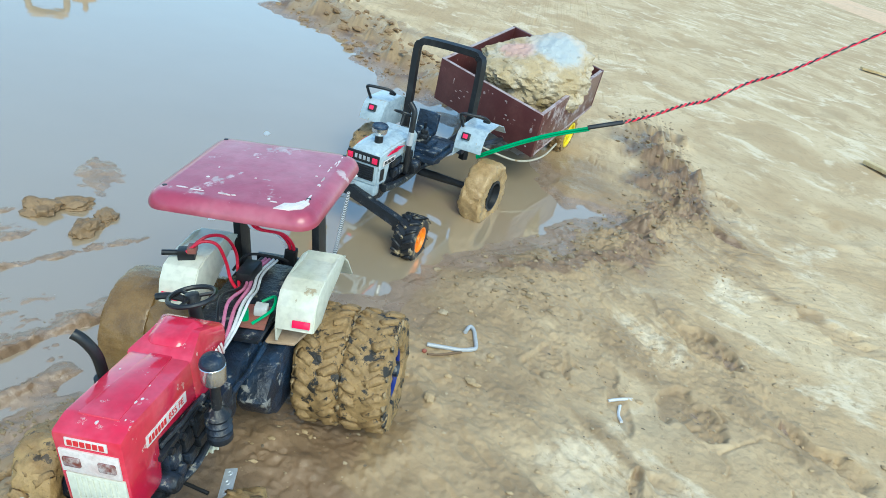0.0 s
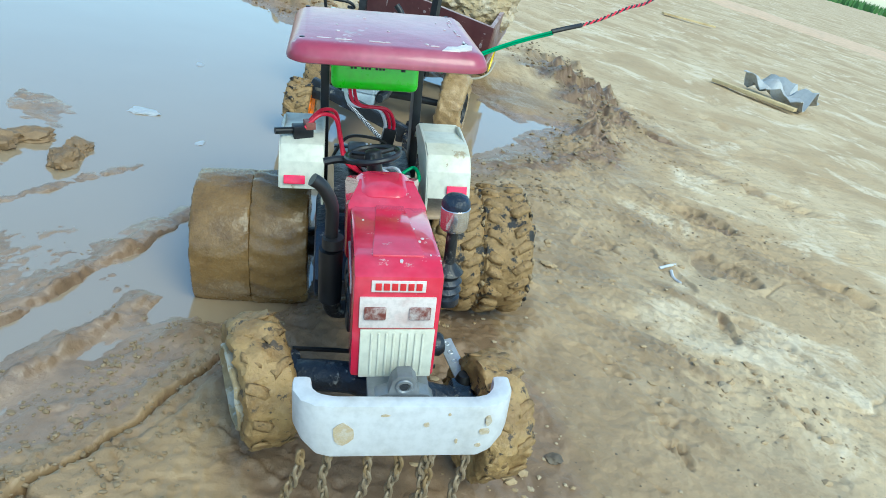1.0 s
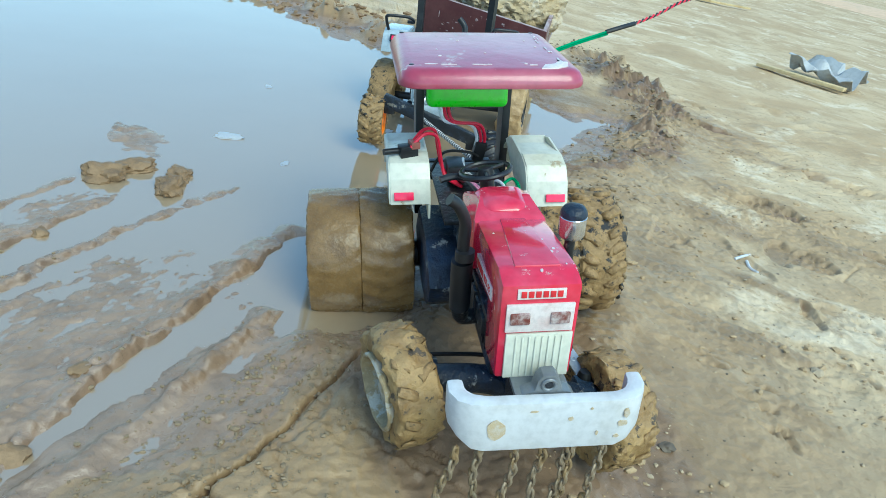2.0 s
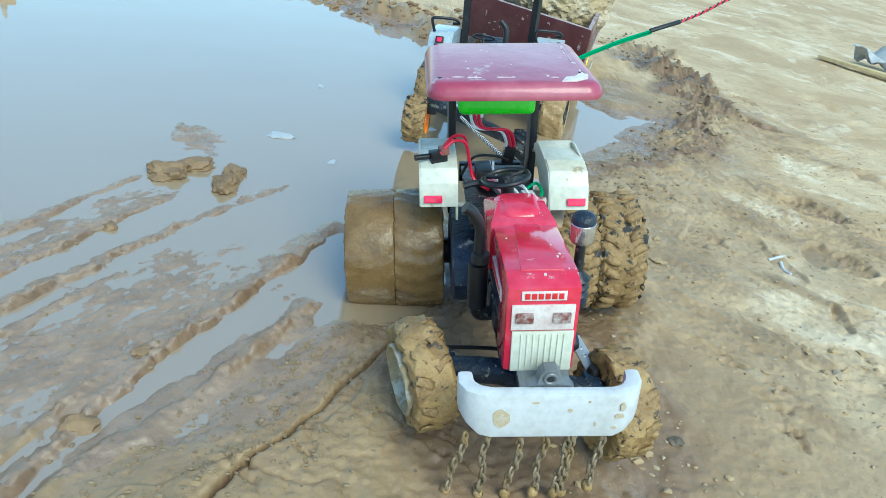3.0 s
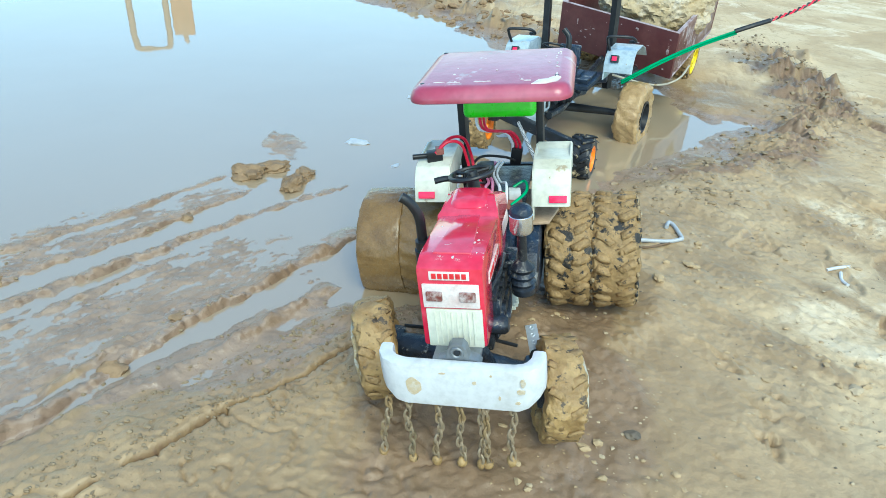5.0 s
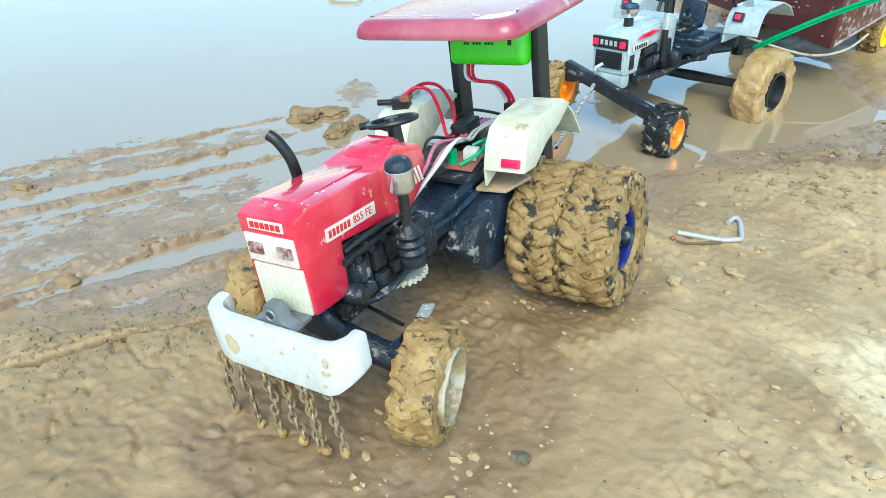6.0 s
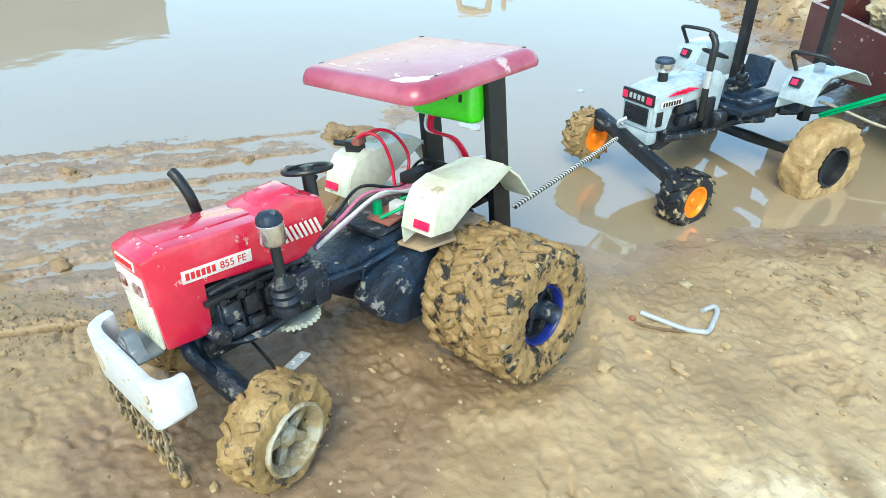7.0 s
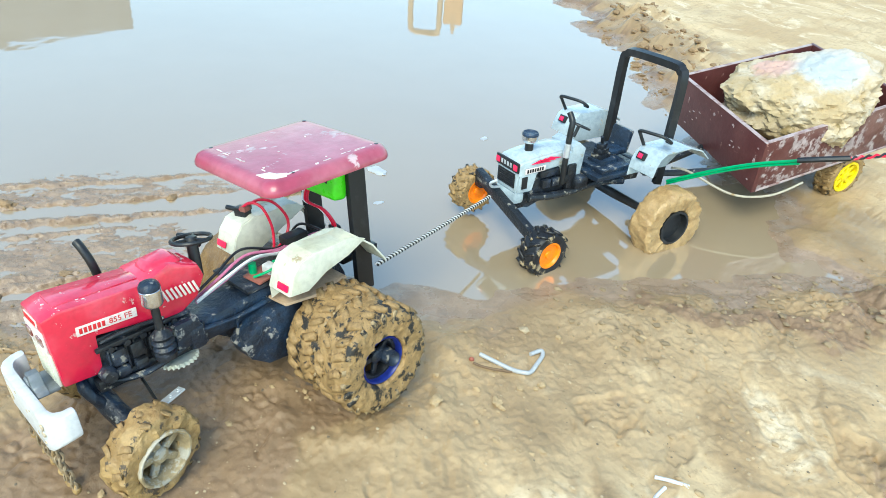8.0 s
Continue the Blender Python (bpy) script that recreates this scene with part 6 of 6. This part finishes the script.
for k, (x, y, r, sq) in enumerate(((-0.410, 0.583, 0.016, (1.1, 0.9, 0.62)), (-0.392, 0.604, 0.014, (1.5, 0.8, 0.5)), (-0.354, 0.570, 0.0145, (1.2, 0.8, 0.65)), (-0.352, 0.602, 0.012, (1.2, 0.8, 0.45)))):
    boulder("mud_clod", pose(x, y, WATER_Z + 0.001, 0, 0, 40 * k), r, "brown mud clod standing out of the shallow water", "mud clod", CLOD, 11 + k, sq, 4, 0.45)["group"] = "clods in the water"
for k, (x, y, r) in enumerate(((-0.367, 0.262, 0.008), (-0.352, 0.325, 0.006), (-0.425, 0.475, 0.007), (-0.520, 0.330, 0.009))):
    boulder("mud_clod", pose(x, y, -0.003 + max(ground_z(x, y), WATER_Z) + 0.001, 0, 0, 70 * k), r, "small brown mud clod on a wet rut", "mud clod", CLOD, 17 + k, (1.3, 0.9, 0.7), 3, 0.5)["group"] = "clods on the ruts"
for k, (x, y, r, material, label) in enumerate(((-0.014, 0.273, 0.0042, DARK_PEBBLE, "dark pebble on moist mud"), (0.144, 0.353, 0.0050, PEBBLE, "pale round pebble on dry mud"), (0.018, 0.459, 0.0052, CLAY_CRUMB, "flat crumbling lump of pale clay"),
                                              (0.050, 0.500, 0.0042, CLAY_CRUMB, "small crumbling lump of tan clay"), (0.010, 0.590, 0.0040, PEBBLE, "small pale pebble near the water's edge"))):
    boulder("pebble", pose(x, y, ground_z(x, y) + r * 0.25, 0, 0, 50 * k), r, label, "pebble", material, 23 + k, (1.2, 0.9, 0.5), 3, 0.4)


def scatter(name, count, region, r0, r1, material, label, category, seed, keep=None):
    """Many small crumbs in one mesh."""
    base = bmesh.new()
    bmesh.ops.create_icosphere(base, subdivisions=1, radius=1.0)
    bv = np.array([v.co[:] for v in base.verts])
    bf = np.array([[v.index for v in f.verts] for f in base.faces])
    base.free()
    rs = np.random.RandomState(seed)
    x0, x1, y0, y1 = region
    px, py = rs.uniform(x0, x1, count * 4), rs.uniform(y0, y1, count * 4)
    if keep is not None:
        ok = keep(px, py)
        px, py = px[ok][:count], py[ok][:count]
    else:
        px, py = px[:count], py[:count]
    h = ground_height(px, py)[0]
    verts, faces = [], []
    for i in range(len(px)):
        r = r0 + (r1 - r0) * rs.rand() ** 3.0
        jig = 1 + 0.35 * rs.uniform(-1, 1, (len(bv), 1))
        v = bv * jig * r * np.array([rs.uniform(0.8, 1.5), rs.uniform(0.7, 1.2), rs.uniform(0.45, 0.8)])
        faces.append(bf + len(verts) * len(bv))
        verts.append(v + np.array([px[i], py[i], h[i] + r * 0.1]))
    me = bpy.data.meshes.new(name)
    me.from_pydata(np.concatenate(verts).tolist(), [], np.concatenate(faces).tolist())
    me.materials.append(material)
    return tagged(new(name, me), label, category, kind="stuff")


def shore_side(px, py):
    return np.interp(py, SHORE_Y, SHORE_X) - px


scatter("berm_crumbs", 1200, (-0.1, 0.42, 0.62, 1.5), 0.0006, 0.0042, CRUMB, "crumbs of churned brown mud on the puddle's berm", "mud crumbs", 3, lambda x, y: np.abs(shore_side(x, y) + 0.06) < 0.055 * (0.5 + np.abs(np.sin(x * 90 + y * 40))))
scatter("far_shore_clods", 500, (-0.55, 0.25, 1.22, 1.9), 0.0012, 0.010, CLOD, "brown clods along the pond's far shore", "mud clods", 5, lambda x, y: np.abs(1.25 - (x + 0.147) * 0.95 - y + 0.10) < 0.14)
scatter("bank_grit", 1900, (-0.10, 0.55, 0.15, 1.1), 0.0004, 0.0017, PEBBLE, "fine pale grit on the mud bank", "grit", 7, lambda x, y: shore_side(x, y) < -0.03)
scatter("dark_grit", 800, (-0.30, 0.55, 0.10, 1.2), 0.0003, 0.0013, DARK_PEBBLE, "fine dark grit on the mud bank", "grit", 9, lambda x, y: shore_side(x, y) < -0.02)
scatter("bank_crumbs", 700, (-0.10, 0.45, 0.12, 1.1), 0.0006, 0.0034, CLAY_CRUMB, "flattened crumbs of tan clay on the bank", "clay crumbs", 19, lambda x, y: (shore_side(x, y) < -0.04) & (fbm(x, y, 11, 113, 3) > 0.02))
scatter("rut_crumbs", 900, (-0.62, -0.20, 0.12, 0.45), 0.0004, 0.0018, CRUMB, "brown crumbs along the wet ruts", "mud crumbs", 13)


scatter("crack_crumbs", 1500, (-0.42, -0.14, 0.12, 0.42), 0.0004, 0.0019, CRUMB, "crumbs of torn mud along a crack in the bank", "mud crumbs", 15, lambda x, y: np.abs(x * 0.835 - y * 0.55 + 0.365) < 0.035 * (0.25 + np.abs(np.sin(x * 70 - y * 55))))

# ---- foam on the water ----
for k, (x, y, r) in enumerate(((-0.324, 0.711, 0.010), (-0.150, 0.790, 0.006), (-0.262, 0.655, 0.004), (-0.300, 0.905, 0.005))):
    boulder("foam_fleck", pose(x, y, WATER_Z + r * 0.05, 0, 0, 35 * k), r, "small pale foam fleck floating on the water", "foam", FOAM, 41 + k, (1.4, 0.8, 0.16), 3, 0.5)["group"] = "foam flecks"


# ---- what lies farther off ----
PALE_WOOD = mat("yellow_weathered_wood", (0.60, 0.46, 0.24), 0.75, second=(0.44, 0.31, 0.15), scale=14, amount=0.7, bump=0.5, bump_scale=60)


def slat(pts, w, name, label, category, material):
    b = bmesh.new()
    for a, z in pts:
        a, z = on_ground(*a, 0.008), on_ground(*z, 0.012)
        v = z - a
        bx((v.length, w, 0.008), ((a + z) / 2)[:], 0.001, (0, -math.degrees(math.asin(v.z / v.length)), math.degrees(math.atan2(v.y, v.x))), b)
    return tagged(link_mesh(name, b, material), label, category)


slat((((0.818, 1.560), (0.936, 1.385)),), 0.022, "wooden_slat", "weathered yellow-brown wooden slat lying on the bank", "wooden slat", PALE_WOOD)
slat((((1.351, 2.960), (1.600, 2.930)),), 0.035, "wooden_slat", "short weathered stick lying far up the bank", "wooden slat", PALE_WOOD)


def crumpled_sheet():
    b = bmesh.new()
    bmesh.ops.create_grid(b, x_segments=14, y_segments=10, size=1.0)
    for v in b.verts:
        x, y = v.co.x, v.co.y
        v.co = Vector((x * 0.080, y * 0.055, 0.030 + 0.052 * noise.noise(Vector((x * 1.7, y * 1.7, 2.0))) + 0.012 * noise.noise(Vector((x * 4, y * 4, 5.0)))))
    bmesh.ops.solidify(b, geom=b.faces[:], thickness=0.002)
    bmesh.ops.transform(b, matrix=Matrix.Translation(on_ground(0.955, 1.490)) @ pose(0, 0, 0, 0, 0, -60), verts=b.verts)
    return tagged(link_mesh("plastic_sheet", b, mat("grey_white_plastic", (0.44, 0.44, 0.43), 0.45, second=(0.30, 0.28, 0.24), scale=20, bump=0.2)), "crumpled grey-white plastic sheet beside a wooden slat", "plastic sheet")


crumpled_sheet()


def strip_of_ground(name, a, z, w, high, material, label, category):
    a, z = Vector((*a, 0)), Vector((*z, 0))
    d = (z - a).normalized()
    s = Vector((-d.y, d.x, 0))
    b = bmesh.new()
    rows = []
    n_ = 60
    for i in range(n_ + 1):
        p = a.lerp(z, i / n_)
        row = []
        for k, f in enumerate((-0.5, -0.34, -0.15, 0.15, 0.34, 0.5)):
            q = p + s * (w * f + 0.06 * w * noise.noise(Vector((i * 0.4, f * 3, 1.0))))
            row.append(b.verts.new((q.x, q.y, ground_z(q.x, q.y) + (high if 0 < k < 5 else -0.008))))
        rows.append(row)
    for r0, r1 in zip(rows, rows[1:]):
        for k in range(5):
            b.faces.new((r0[k], r0[k + 1], r1[k + 1], r1[k]))
    return tagged(link_mesh(name, b, material), label, category, kind="structure")


strip_of_ground("path", (1.80, 8.00), (4.60, 1.20), 0.95, 0.009, mat("brick_dust", (0.66, 0.45, 0.28), 0.8, second=(0.60, 0.43, 0.28), scale=4, bump=0.5, bump_scale=30), "orange brick-dust path beyond the mud bank", "path")


def grass():
    rs = np.random.RandomState(41)
    verts, faces = [], []
    for i in range(9000):
        x, y = rs.uniform(6.0, 60.0), rs.uniform(23.0, 45.0)
        h, a, lean = rs.uniform(0.15, 0.40), rs.uniform(0, 6.28), rs.uniform(-0.06, 0.06)
        dx, dy = 0.08 * math.cos(a), 0.08 * math.sin(a)
        k = len(verts)
        verts += [(x - dx, y - dy, 0.0), (x + dx, y + dy, 0.0), (x + lean, y + lean, h + 0.06)]
        faces.append((k, k + 1, k + 2))
    me = bpy.data.meshes.new("grass")
    me.from_pydata(verts, [], faces)
    me.materials.append(mat("grass_blade", (0.06, 0.17, 0.035), 0.6, second=(0.10, 0.20, 0.05), scale=3))
    tagged(new("grass", me), "strip of short green grass far beyond the bank", "grass", kind="stuff")


grass()

# the low wall across the pond shows in the water alone
b = bx((0.25, 9.0, 1.02), (-4.3, -2.35, 0.485), 0.02)
tagged(link_mesh("wall_far", b, mat("grey_plaster", (0.27, 0.285, 0.31), 0.85, second=(0.22, 0.23, 0.25), scale=1.5, bump=0.4, bump_scale=12)), "grey plastered low wall on the far side of the pond", "wall", kind="structure")


def standing_frame():
    """A bent tan pipe frame with a board beside it, standing in the pond."""
    t = thing("pipe_frame", pose(-1.29, 1.83, -0.016, 0, 0, 30), "bent tan pipe frame with an orange board standing in the pond", "pipe frame")
    part("pipe", tube([(-0.055, 0, 0), (-0.055, 0, 0.18), (-0.052, 0, 0.242), (-0.040, 0, 0.260), (0.030, 0, 0.258), (0.042, 0, 0.242), (0.044, 0, 0.18), (0.044, 0, 0)], 0.009, 10), WOOD, t)
    part("board", bx((0.060, 0.018, 0.18), (0.088, 0.002, 0.130), 0.003), mat("orange_board", (0.50, 0.27, 0.12), 0.6, second=(0.42, 0.26, 0.14), scale=12, bump=0.2), t, "orange-tan board")
    part("peg", lathe([(0.0, 0.0), (0.006, 0.0), (0.008, 0.02), (0.0, 0.034)], 12, pose(0.090, 0.002, 0.219) @ UP), WOOD, t)
    return t


standing_frame()
